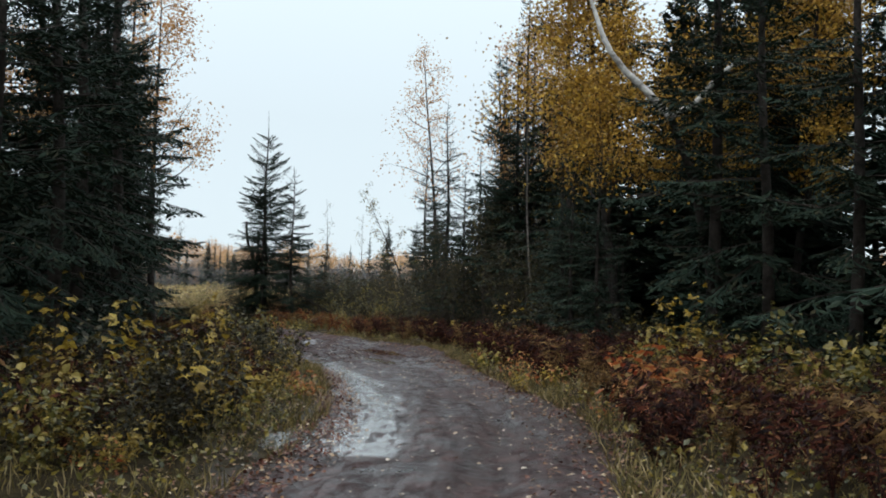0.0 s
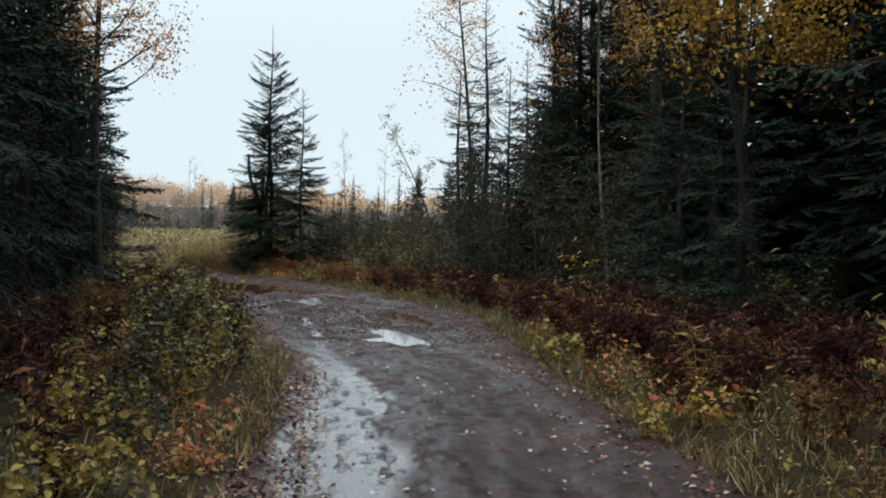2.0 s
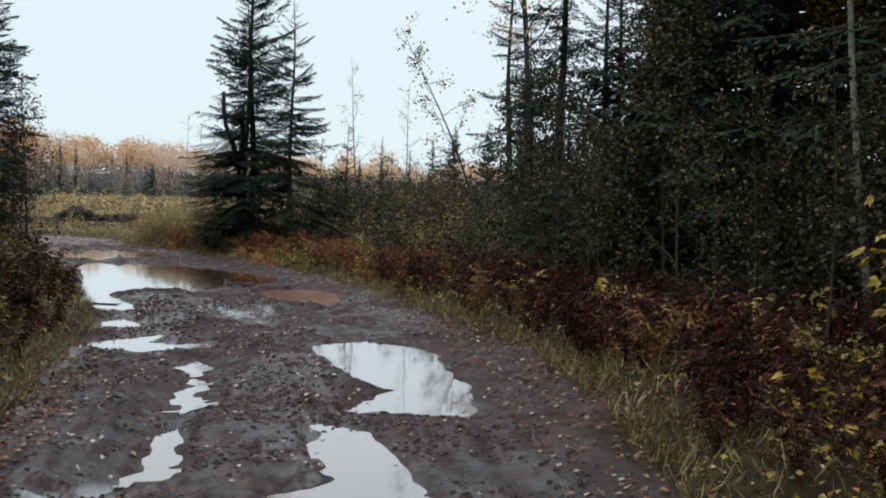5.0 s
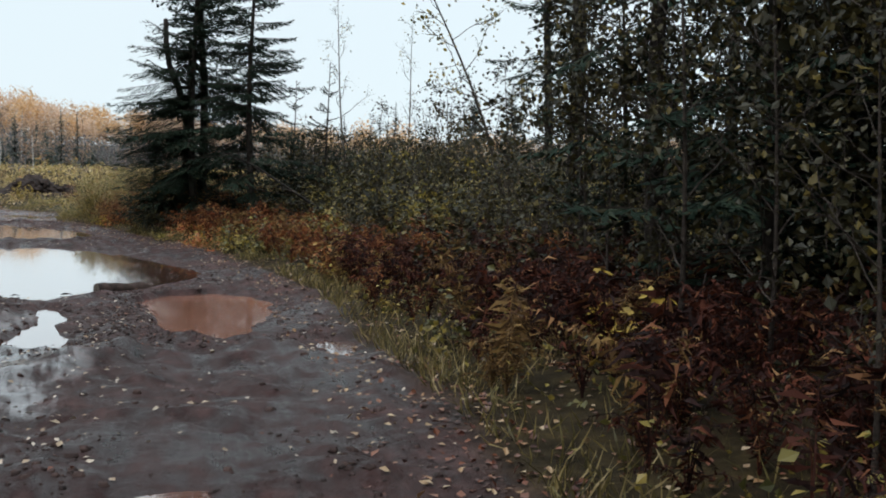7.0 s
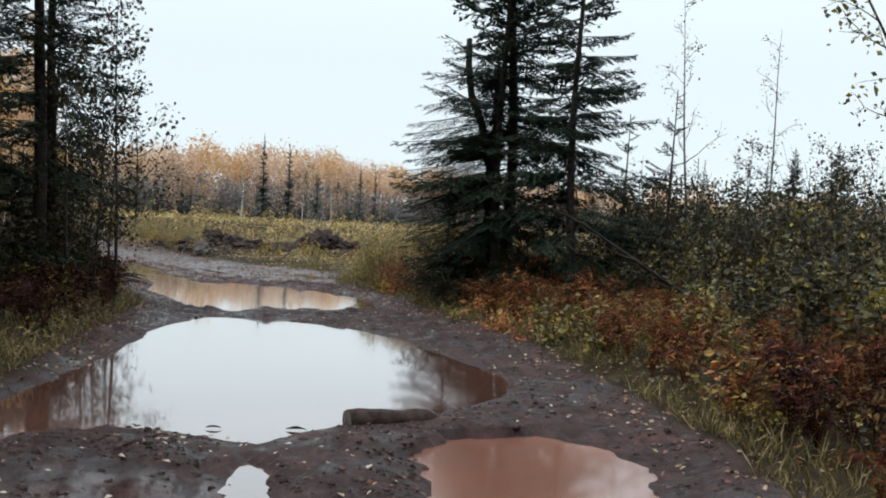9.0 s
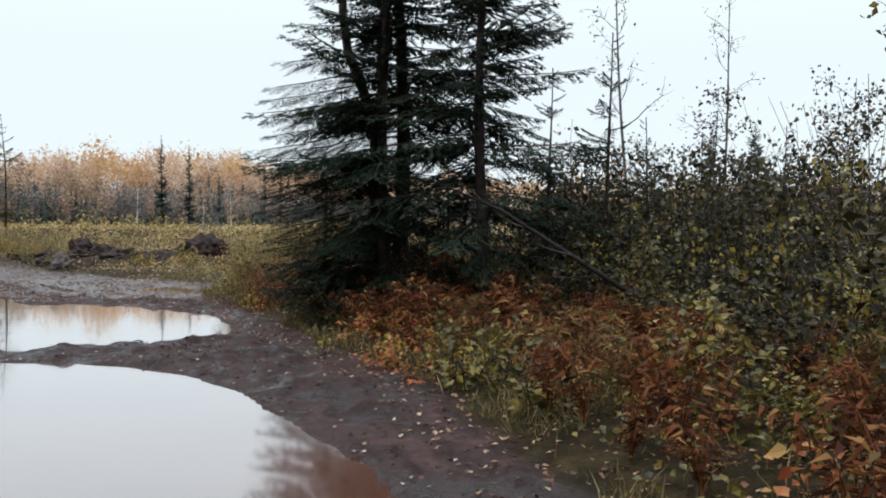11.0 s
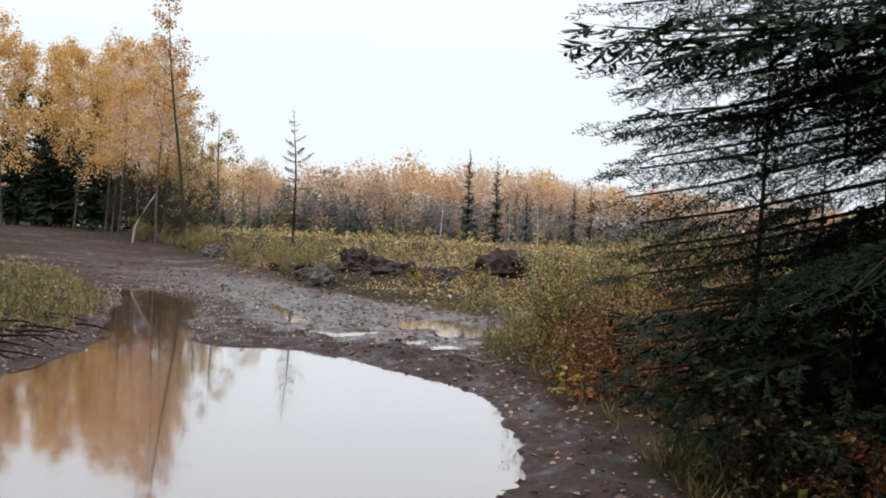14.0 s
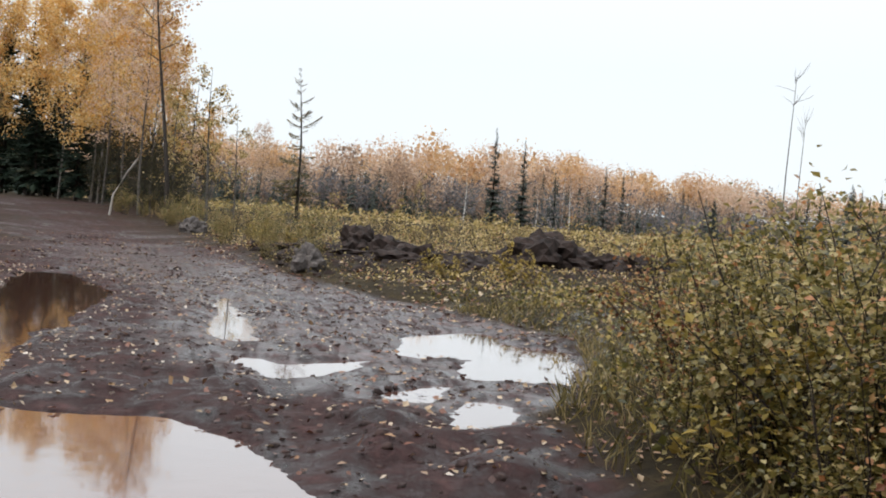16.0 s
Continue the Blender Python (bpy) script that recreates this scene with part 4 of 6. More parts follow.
for nm, pts, rad in (("trunk", [(6.6, 10.8, 0), (6.4, 10.6, 2), (6.0, 10.1, 4), (5.5, 9.65, 5.3)], [0.13, 0.11, 0.085, 0.07]),
                     ("limb", [(5.5, 9.65, 5.25), (5.1, 9.55, 5.7), (4.63, 9.45, 6.14), (4.35, 9.35, 6.5), (4.18, 9.32, 6.85), (3.9, 9.3, 7.7)], [0.085, 0.075, 0.07, 0.06, 0.05, 0.03]),
                     ("limb", [(5.5, 9.65, 5.25), (6.0, 9.7, 5.5), (6.4, 9.78, 6.0), (6.72, 9.83, 6.29), (7.4, 9.95, 6.5), (8.2, 10, 7.0)], [0.08, 0.065, 0.06, 0.05, 0.04, 0.02])):
    s = Soup()
    s.tube(pts, rad, 8)
    child(nm, s.mesh(nm, BARK if nm == "trunk" else BARK_WHITE, True), fork)
fork.location.z = 0.42
s, n = Soup(), 2600
base = np.array([5.6, 10.9, 6.2]) + rng.normal(0, 1, (n, 3)) * [1.5, 0.5, 1.0]
d = unit(rng.normal(0, 1, (n, 3)) + [0, 0, -0.4])
s.kites(base, d * 0.085, unit(np.cross(d, rng.normal(0, 1, (n, 3)))) * 0.03)
child("crown", s.mesh("crown", LEAF_GOLD), fork)
tall = broadleaf(12.8, 2.1, 6, 2200, 0.1, LEAF_ORANGE, BARK, "tall slim birch with sparse pale orange leaves", limbs=24, low=0.42, lean=(-0.03, 0), trunk_r=0.009, clump=0.6)
stand(tall, -4.75, 36.5, 0)
thin = broadleaf(8.0, 1.4, 9, 170, 0.07, LEAF_OLIVE, BARK_GREY, "thin white birch stem with few leaves", limbs=12, low=0.4, trunk_r=0.006, lean=(-0.06, 0.02))
stand(thin, 1.7, 20.2, 0)
stand(thin, -12.5, 46.5, 40, 0.85)
stand(thin, -11.6, 48.5, 190, 0.75)
leaner = broadleaf(6.6, 1.5, 12, 520, 0.085, LEAF_OLIVE, TWIG, "leaning young birch nearly bare of leaves", limbs=14, low=0.4, trunk_r=0.007, lean=(-0.36, -0.03))
stand(leaner, -6.4, 39.5, 0)
sap = broadleaf(5.2, 1.5, 15, 850, 0.085, LEAF_SHADED, TWIG, "young alder with thin dark stems and sparse leaves", "alder_tree", limbs=15, low=0.15, trunk_r=0.006, group="alders")
for x, y, k in ((-19.6, 37.1, 1.05), (-19.2, 36.4, 0.8), (-20.6, 38.0, 0.75), (-20.4, 37.2, 0.9), (-18.6, 35.2, 0.8), (-19.9, 36.7, 0.6), (-18.9, 36.0, 0.55), (-3.6, 32.2, 0.75), (-2.2, 25.6, 0.75), (-8.4, 40.4, 0.55), (-10.4, 43, 0.6), (-6.6, 35.4, 0.6), (-0.2, 22.6, 0.75), (-5.2, 33.6, 0.6), (-3.4, 29.6, 0.8), (-11.6, 44.5, 0.5), (-9.2, 46, 0.6), (-5.0, 42, 0.7), (-18.0, 33.0, 0.7), (-16.2, 30.6, 0.6), (-2.6, 29.4, 0.6), (-2.9, 27.6, 0.5), (-2.4, 27.0, 0.55), (-1.6, 24.6, 0.6), (0.6, 20.4, 0.6), (1.2, 18.6, 0.6), (0.2, 21.4, 0.5), (1.9, 16.4, 0.6), (-1.2, 22.6, 0.5), (-2.0, 30.6, 0.7)):
    stand(sap, x, y, rng.uniform(0, 360), k)

thick = broadleaf(4.6, 1.9, 17, 2600, 0.085, LEAF_SHADED, TWIG, "bushy alder with olive-brown leaves darkened for shade", "alder_tree", limbs=24, low=0.06, trunk_r=0.007, group="alders")
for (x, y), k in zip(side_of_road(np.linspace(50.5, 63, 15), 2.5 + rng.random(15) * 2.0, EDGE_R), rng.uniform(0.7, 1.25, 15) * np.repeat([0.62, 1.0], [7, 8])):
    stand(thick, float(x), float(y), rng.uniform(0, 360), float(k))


def sapling(H, seed, leaves, leaf, leaf_mat, label, stems=4):
    """A young maple: a few upright stems with whorls of broad three-lobed leaves on stalks."""
    r = np.random.default_rng(seed)
    root = tagged(new("maple_sapling"), label, "sapling", group="maple saplings")
    tw, fo, at, out = Soup(), Soup(), [], []
    for n in range(stems):
        az = n * 2.4 + r.normal(0, 0.4)
        line = grow(r, (0.06 * np.cos(az), 0.06 * np.sin(az), -0.08), (0.3 * np.cos(az), 0.3 * np.sin(az), 1), H * r.uniform(0.6, 1.05), 0.08, 7)
        tw.tube(line, np.linspace(0.008, 0.0025, len(line)), 4)
        for k in range(leaves // stems):
            p = line[r.integers(2, len(line))] + r.normal(0, 0.02, 3)
            a2 = r.random() * 2 * np.pi
            way = unit(np.array([np.cos(a2), np.sin(a2), r.uniform(-0.1, 0.5)]))
            tip = p + way * leaf * r.uniform(0.6, 1.5)
            tw.tube([p, tip], [0.0015, 0.001], 3)
            at.append(tip), out.append(unit(way + [0, 0, -r.uniform(0.3, 1.0)]))
    at, out = np.array(at), np.array(out)
    flat = unit(np.cross(out, [0, 0, 1.0]) + r.normal(0, 0.35, out.shape))
    size = leaf * r.uniform(0.6, 1.25, (len(at), 1))
    for turn, long, wide in ((0.0, 1.0, 0.34), (0.85, 0.78, 0.27), (-0.85, 0.78, 0.27)):
        d = out * np.cos(turn) + flat * np.sin(turn)
        sd = flat * np.cos(turn) - out * np.sin(turn)
        fo.kites(at, d * size * long, sd * size * wide, 0.08)
    tagged(child("branchwork", tw.mesh("branchwork", TWIG), root), kind="stuff")
    child("foliage", fo.mesh("foliage", leaf_mat), root)
    return root


maples = [sapling(0.75, 401, 56, 0.115, MAPLE_FLAME, "maple sapling with broad flame-orange leaves", 5), sapling(1.0, 402, 64, 0.11, MAPLE_GOLD, "maple sapling with broad yellow leaves", 4), sapling(1.9, 403, 90, 0.1, MAPLE_GOLD, "tall slender maple sapling with yellow leaves", 3), sapling(0.8, 404, 52, 0.11, MAPLE_LIME, "maple sapling with yellow-green leaves", 5)]
for n, x, y, k in ((0, 5.04, 2.1, 1.25), (0, 5.4, 0.7, 1.3), (0, 5.9, 1.7, 1.5), (0, 5.6, -0.3, 1.2), (0, 5.3, 1.4, 1.2), (0, 5.6, 2.4, 1.3), (2, 0.9, -2.6, 0.75), (2, 0.5, -1.8, 0.8), (1, 1.0, -3.4, 1.2), (1, 0.6, -0.9, 0.9), (3, 0.9, -1.4, 0.8), (2, 5.55, 4.6, 0.9), (1, 5.9, 6.6, 1.0), (1, 6.2, 7.3, 1.0), (1, -0.5, -0.5, 0.9), (3, -0.35, 0.3, 0.9), (3, 0.35, 0.5, 0.6), (1, -1.2, -1.6, 1.4), (2, -1.5, -0.9, 0.9), (3, -0.9, 1.2, 1.0), (3, -1.6, 2.6, 1.0), (1, -2.2, 3.4, 0.9),
                   (1, 3.1, 10.9, 0.7), (1, 3.2, 5.0, 0.45), (1, 3.6, 5.3, 0.5), (0, -0.2, 4.0, 0.7), (3, 1.75, 10.1, 0.9), (3, 2.0, 10.6, 0.8), (3, 1.6, 10.8, 0.7), (2, 1.7, 16.6, 0.9), (3, -3.4, 8.0, 0.9), (3, -2.7, 6.4, 0.9), (1, -3.9, 10.0, 0.8), (3, -1.9, 5.0, 0.8),
                   (3, -11.4, 38.1, 0.9), (3, -11.2, 38.4, 0.8), (1, -11.8, 38.0, 0.6), (0, -12.1, 37.8, 0.5), (0, -13.6, 40.0, 0.7), (0, -14.4, 40.4, 0.6), (3, -14.1, 39.3, 0.5), (0, -12.7, 39.4, 0.7), (1, -13.1, 39.0, 0.5), (0, -18.9, 45.0, 0.6), (1, -19.1, 44.7, 0.45), (0, -18.6, 45.4, 0.65), (0, -19.4, 45.7, 0.6), (1, -19.9, 46.1, 0.5), (3, -20.1, 46.0, 0.5),
                   (1, 0.3, 19.6, 0.8), (3, -1.0, 22.4, 0.7), (1, -2.6, 25.4, 0.8), (1, 1.2, 15.6, 0.7), (3, -3.4, 26.6, 0.7), (1, 0.9, 17.4, 0.6)):
    stand(maples[n], x, y, x * 57, k)

# dead sapling leaning towards the twin spruces
fallen_stem = tagged(new("leaning_dead_sapling"), "dead dark sapling leaning over the undergrowth", "tree")
s = Soup()
s.tube([(0, 0, -0.15), (-0.9, -0.22, 0.42), (-1.75, -0.45, 0.98), (-2.65, -0.7, 1.58), (-3.5, -0.85, 1.95)], [0.034, 0.032, 0.028, 0.02, 0.008], 7)
child("trunk", s.mesh("trunk", BARK_DARK, True), fallen_stem)
s = Soup()
for q, w_, ln in ((0.3, (-1, -0.1, -0.15), 1.1), (0.42, (-1, 0.3, 0.0), 1.0), (0.55, (-0.9, -0.4, 0.3), 0.9), (0.65, (-1, 0.3, 0.5), 0.8), (0.8, (-0.9, -0.2, 0.6), 0.7)):
    limb = grow(np.random.default_rng(int(q * 100)), (-3.3 * q, -0.84 * q, 1.9 * q), w_, ln, 0.09, 5)
    s.tube(limb, np.linspace(0.014, 0.004, len(limb)), 4)
tagged(child("branchwork", s.mesh("branchwork", TWIG), fallen_stem), kind="stuff")
stand(fallen_stem, -9.6, 40.9)

# shrubs
olive = [shrub(1.5, 0.8, 50 + n, 620, 0.085, LEAF_OLIVE, "leafy roadside shrub turning olive and yellow") for n in range(3)]
gold_s = [shrub(1.2, 0.7, 60 + n, 420, 0.092, LEAF_AMBER, "low shrub with bright yellow leaves") for n in range(2)]
red_s = [shrub(0.8, 0.6, 70 + n, 420, 0.078, LEAF_RED, "low sapling with orange and red leaves") for n in range(2)]
pale = [shrub(1.45, 0.7, 80 + n, 2600, 0.042, LEAF_WILLOW, "yellow-green willow shrub in the clearing", stems=13, group="clearing shrubs") for n in range(3)]
dusk = [shrub(1.5, 0.8, 53 + n, 650, 0.075, LEAF_SHADED, "forest shrub with olive leaves darkened for shade") for n in range(2)]
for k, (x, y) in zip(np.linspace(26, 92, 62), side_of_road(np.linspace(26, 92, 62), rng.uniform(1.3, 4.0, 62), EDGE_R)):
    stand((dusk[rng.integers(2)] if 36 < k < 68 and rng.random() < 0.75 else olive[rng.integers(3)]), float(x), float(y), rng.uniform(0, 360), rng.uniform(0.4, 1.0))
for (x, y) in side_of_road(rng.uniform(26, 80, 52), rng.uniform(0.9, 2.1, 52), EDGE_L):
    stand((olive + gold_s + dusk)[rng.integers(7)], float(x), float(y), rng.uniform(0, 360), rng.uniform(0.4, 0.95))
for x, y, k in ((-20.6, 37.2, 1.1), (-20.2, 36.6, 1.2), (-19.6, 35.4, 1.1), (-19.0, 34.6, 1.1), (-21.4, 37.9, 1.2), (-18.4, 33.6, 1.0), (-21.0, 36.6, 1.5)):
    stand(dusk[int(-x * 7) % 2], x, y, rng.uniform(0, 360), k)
for x, y, k in ((5.6, 6.2, 1.1), (3.4, 12.6, 0.8), (1.0, 19.5, 0.9), (-1.9, 7.6, 0.7), (-0.8, 3.6, 0.5), (-4.4, 13.6, 0.8), (0.3, 0.2, 0.6), (-0.9, 21.7, 0.7)):
    stand(gold_s[int(x * 7) % 2], x, y, rng.uniform(0, 360), k)
for x, y, k in ((5.6, 3.0, 0.7), (3.5, 7.6, 0.6), (-12.9, 38.6, 0.6), (-14.2, 40.6, 0.5), (0.3, 2.6, 0.5)):
    stand(red_s[int(abs(x) * 7) % 2], x, y, rng.uniform(0, 360), k)
for (x, y) in side_of_road(np.linspace(24, 47, 17), rng.uniform(0.7, 1.7, 17), EDGE_L):
    stand((gold_s[:1] + olive + dusk + dusk)[rng.integers(8)], float(x), float(y), rng.uniform(0, 360), rng.uniform(0.45, 0.9))
for x, y, k in ((-33.4, 58.6, 0.6), (-32.4, 59.4, 0.7), (-34.6, 59.2, 0.45), (-31.4, 58.8, 0.5), (-40.6, 60.6, 0.5), (-41.6, 61.4, 0.6), (-43, 61.4, 0.7)):
    stand(gold_s[rng.integers(2)], x, y, rng.uniform(0, 360), k)
verge = [shrub(1.05, 0.55, 86 + n, 1100, 0.038, m, label, stems=11) for n, (m, label) in enumerate(((LEAF_WILLOW, "leafy olive verge shrub with pale highlight leaves"), (LEAF_RUST, "verge shrub with rusty brown leaves"), (LEAF_AMBER, "verge shrub with yellow leaves"), (LEAF_OLIVE, "olive verge shrub beside the flooded track")))]
for n, (x, y) in enumerate(side_of_road(np.linspace(78.5, 90, 74), 0.95 + rng.random(74) * 2.8, EDGE_R)):
    stand(verge[(0, 1, 1, 0, 2, 1, 0, 1, 3)[n % 9]], float(x), float(y), rng.uniform(0, 360), rng.uniform(0.5, 1.45))
# dusk shrubs and young spruces added to deepen the shade under the spruce
for x, y, k in ((-15.9, 42.0, 0.6), (-15.2, 41.5, 0.5), (-14.5, 41.3, 0.5), (-16.4, 42.9, 0.7), (-13.8, 40.9, 0.45), (-16.9, 43.6, 0.7), (-16.0, 43.0, 0.8)):
    stand(dusk[rng.integers(2)], x, y, rng.uniform(0, 360), k)
for x, y, k in ((-16.3, 43.4, 0.6), (-15.6, 42.3, 0.45), (-14.4, 41.9, 0.5)):
    stand(young, x, y, rng.uniform(0, 360), k)
herb = [shrub(0.55, 0.45, 76 + n, 130, 0.07, m, "broad-leaved herb fading to yellow", stems=7, name="herb", group="broad-leaved herbs") for n, m in enumerate((LEAF_AMBER, LEAF_OLIVE, LEAF_RED))]
for edge, lo, hi, many in ((EDGE_R, 28, 94, 46), (EDGE_L, 26, 66, 24)):
    for (x, y) in side_of_road(rng.uniform(lo, hi, many), rng.uniform(0.5, 2.0, many), edge):
        stand(herb[rng.integers(3)], float(x), float(y), rng.uniform(0, 360), rng.uniform(0.6, 1.3))
for x, y, k in ((-11.5, 37.7, 1.3), (-10.9, 37.4, 1.2), (-12.2, 38.6, 1.0), (-10.2, 36.3, 1.3)):
    stand(herb[1], x, y, rng.uniform(0, 360), k)
for x, y, k in ((-20.2, 46.9, 0.9), (-21.0, 47.4, 0.8), (-19.2, 45.9, 0.8), (-21.8, 48.6, 0.9), (-22.8, 49.6, 0.8), (-20.5, 48.6, 1.0), (-18.4, 45.2, 0.7), (-23.6, 51.4, 0.8), (-22, 51, 0.8), (-19, 48, 0.9), (-23.9, 52.2, 0.6)):
    stand(pale[rng.integers(3)], x, y, rng.uniform(0, 360), k)
for x, y, k in ((-20.3, 46.9, 0.95), (-19.6, 46.5, 0.9), (-21.0, 47.9, 1.0), (-20.5, 48.2, 1.05), (-19.1, 46.1, 0.85), (-21.8, 48.9, 0.9), (-18.7, 46.6, 1.05), (-19.9, 47.6, 1.05), (-20.9, 47.2, 0.85), (-21.6, 47.8, 0.8), (-20.1, 46.3, 0.75)):
    stand(pale[int(-x * 5) % 3], x, y, x * 41, k)
for x, y, k in ((-19.2, 45.3, 0.9), (-18.8, 45.0, 0.8), (-19.7, 45.8, 0.85), (-18.5, 45.5, 1.1), (-19.3, 46.0, 1.0), (-18.2, 44.6, 0.8)):
    stand(verge[1], x, y, x * 43, k)
for n in range(90):
    x, y = rng.uniform(-24, 0), rng.uniform(33, 58)
    if 1.6 < poly_dist(x, y, ROAD) and np.hypot(x + 14.6, y - 43) > 1.9:
        stand((pale + olive + dusk)[rng.integers(8)] if x < -17 else (olive[:1] + dusk + dusk)[rng.integers(5)], x, y, rng.uniform(0, 360), rng.uniform(0.35, 0.75) if x < -17 else rng.uniform(0.55, 1.2))


# ---- undergrowth ----
def bracken(points, seed, material, tall=1.0):
    """Dead bracken: domes of arching fronds with curled drooping leaflets."""
    r = np.random.default_rng(seed)
    s = Soup()
    zz = height(points[:, 0], points[:, 1])
    m = 18
    for (x, y), z in zip(points, zz):
        size = tall * r.uniform(0.5, 0.95)
        whole = size
        for f in range(r.integers(8, 11)):
            size = whole * (1.0, 0.5, 0.8, 0.35)[f % 4]
            az, q = r.uniform(0, 2 * np.pi), np.linspace(0.1, 1, m)
            arch = size * (1.9 * q - r.uniform(1.0, 1.5) * q**2)
            rad = size * r.uniform(0.3, 0.7) * q**1.5 * (1.0, 1.7, 1.1, 2.2)[f % 4]
            bend = r.normal(0, 0.12) * q**2 * size
            c = np.stack([x + rad * np.cos(az) - bend * np.sin(az), y + rad * np.sin(az) + bend * np.cos(az), z + arch], 1)
            d = unit(np.gradient(c, axis=0))
            sd = np.array([-np.sin(az), np.cos(az), 0])
            ln = (0.19 * size * np.sin(np.pi * np.clip(q, 0, 0.96)) ** 0.7 + 0.015)[:, None] * r.uniform(0.5, 1.15, (m, 1))
            for w in (-1, 1):
                a = unit(w * sd + 0.35 * d + r.normal(0, 0.45, (m, 3)) + [0, 0, -0.55]) * ln
                s.kites(c, a, unit(d + r.normal(0, 0.35, (m, 3))) * ln * 0.1, 0.3)
            s.tube(np.vstack([[x, y, z - 0.03], c[::5]]), np.linspace(0.006, 0.002, 1 + len(c[::5])), 3)
    return s.mesh("bracken", material)


for n, (edge, lo, hi, many, near_, deep_, material, label) in enumerate((
        (EDGE_R, 26, 68, 320, 0.45, 2.9, FERN_SHADED, "dead rust-brown bracken along the forest edge, darkened for shade"),
        (EDGE_R, 38, 66, 260, 1.0, 2.6, FERN_SHADED, "tall dead rust-brown bracken below the alders, darkened for shade"),
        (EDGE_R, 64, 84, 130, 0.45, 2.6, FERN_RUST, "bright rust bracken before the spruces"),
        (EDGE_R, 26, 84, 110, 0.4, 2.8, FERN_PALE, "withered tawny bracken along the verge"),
        (EDGE_L, 46, 84, 210, 0.4, 2.4, FERN_SHADED, "dead rust-brown bracken below the spruces, darkened for shade"),
        (EDGE_L, 26, 60, 40, 1.4, 2.4, FERN_PALE, "withered tawny bracken below the spruces"))):
    p = side_of_road(rng.uniform(lo, hi, many), near_ + rng.random(many) * deep_, edge)
    tagged(new("bracken", bracken(p, n + 1, material)), label, "fern", kind="stuff")


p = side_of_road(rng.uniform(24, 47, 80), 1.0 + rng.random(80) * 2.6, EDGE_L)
tagged(new("bracken", bracken(p, 8, FERN_SHADED)), "rust bracken darkened for the shade of the spruces", "fern", kind="stuff")


def grass(points, seed, tall=0.24):
    r = np.random.default_rng(seed)
    n = len(points)
    z = height(points[:, 0], points[:, 1])
    base = np.column_stack([points, z - 0.02])
    a = unit(r.normal(0, 0.55, (n, 3)) * [1, 1, 0.2] + [0, 0, 1]) * tall * r.uniform(0.4, 1.2, (n, 1))
    sd = unit(np.cross(a, r.normal(0, 1, (n, 3)))) * 0.006
    s = Soup()
    s.kites(base, a, sd, 0.15)
    return s.mesh("grass", GRASS)


for edge, lo, hi, many, seed in ((EDGE_R, 24, 98, 26000, 3), (EDGE_L, 24, 104, 22000, 4)):
    p = side_of_road(rng.uniform(lo, hi, many), 0.1 + rng.random(many) ** 1.5 * 1.7, edge)
    keep = fractal(p[:, 0], p[:, 1], 1.1, 21) + rng.normal(0, 0.2, many) > -0.15
    tagged(new("grass", grass(p[keep], seed)), "tufts of yellowing grass on the verge", "grass", kind="stuff")


def low_leaves(points, seed, tall, size, material, name):
    """Knee-high leafy growth that nobody could count."""
    r = np.random.default_rng(seed)
    n = len(points)
    z = height(points[:, 0], points[:, 1])
    base = np.column_stack([points, z + tall * r.random(n) * (0.6 + 0.4 * fractal(points[:, 0], points[:, 1], 1.7, seed))])
    d = unit(r.normal(0, 1, (n, 3)) * [1, 1, 0.6])
    sd = unit(np.cross(d, r.normal(0, 0.6, (n, 3)) + [0, 0, 1]))
    k = size * r.uniform(0.5, 1.3, (n, 1))
    s = Soup()
    s.kites(base, d * k, sd * k * 0.4)
    return s.mesh(name, material)


p = np.concatenate([side_of_road(rng.uniform(22, 100, 24000), 0.3 + rng.random(24000) * 3.2, EDGE_R), side_of_road(rng.uniform(22, 104, 20000), 0.3 + rng.random(20000) * 2.8, EDGE_L)])
p = p[(fractal(p[:, 0], p[:, 1], 1.3, 23) > -0.2) & ~((p[:, 1] > 8) & (p[:, 1] < 31) & (p[:, 0] > -8) & (rng.random(len(p)) < 0.6))]
tagged(new("undergrowth", low_leaves(p, 31, 0.42, 0.06, LEAF_OLIVE, "undergrowth")), "low leafy undergrowth turning yellow", "undergrowth", kind="stuff")

# clearing
def scrub(many, x0, x1, y0, y1, seed, tall, size, material, label):
    r = np.random.default_rng(seed)
    p = np.column_stack([r.uniform(x0, x1, many), r.uniform(y0, y1, many)])
    keep = (poly_dist(p[:, 0], p[:, 1], ROAD) > 1.2) & (p[:, 1] > 45 - 0.5 * (p[:, 0] + 14)) & (np.hypot((p[:, 0] + 36.5) / 1.3, p[:, 1] - 62) > 4.2)
    keep &= fractal(p[:, 0], p[:, 1], 3.5, seed + 5) + r.normal(0, 0.25, many) > -0.25
    tagged(new("clearing_scrub", low_leaves(p[keep], seed, tall, size, material, "clearing_scrub")), label, "scrub", kind="stuff")


scrub(52000, -62, -6, 36, 82, 33, 0.4, 0.07, LEAF_MEADOW, "yellow-green scrub covering the clearing")
scrub(14000, -17, 2, 36, 70, 35, 1.1, 0.08, LEAF_SHADED, "tangled olive scrub behind the verge")
scrub(60000, -140, 60, 76, 170, 37, 0.8, 0.22, LEAF_MEADOW, "far yellow-green scrub of the clearing")

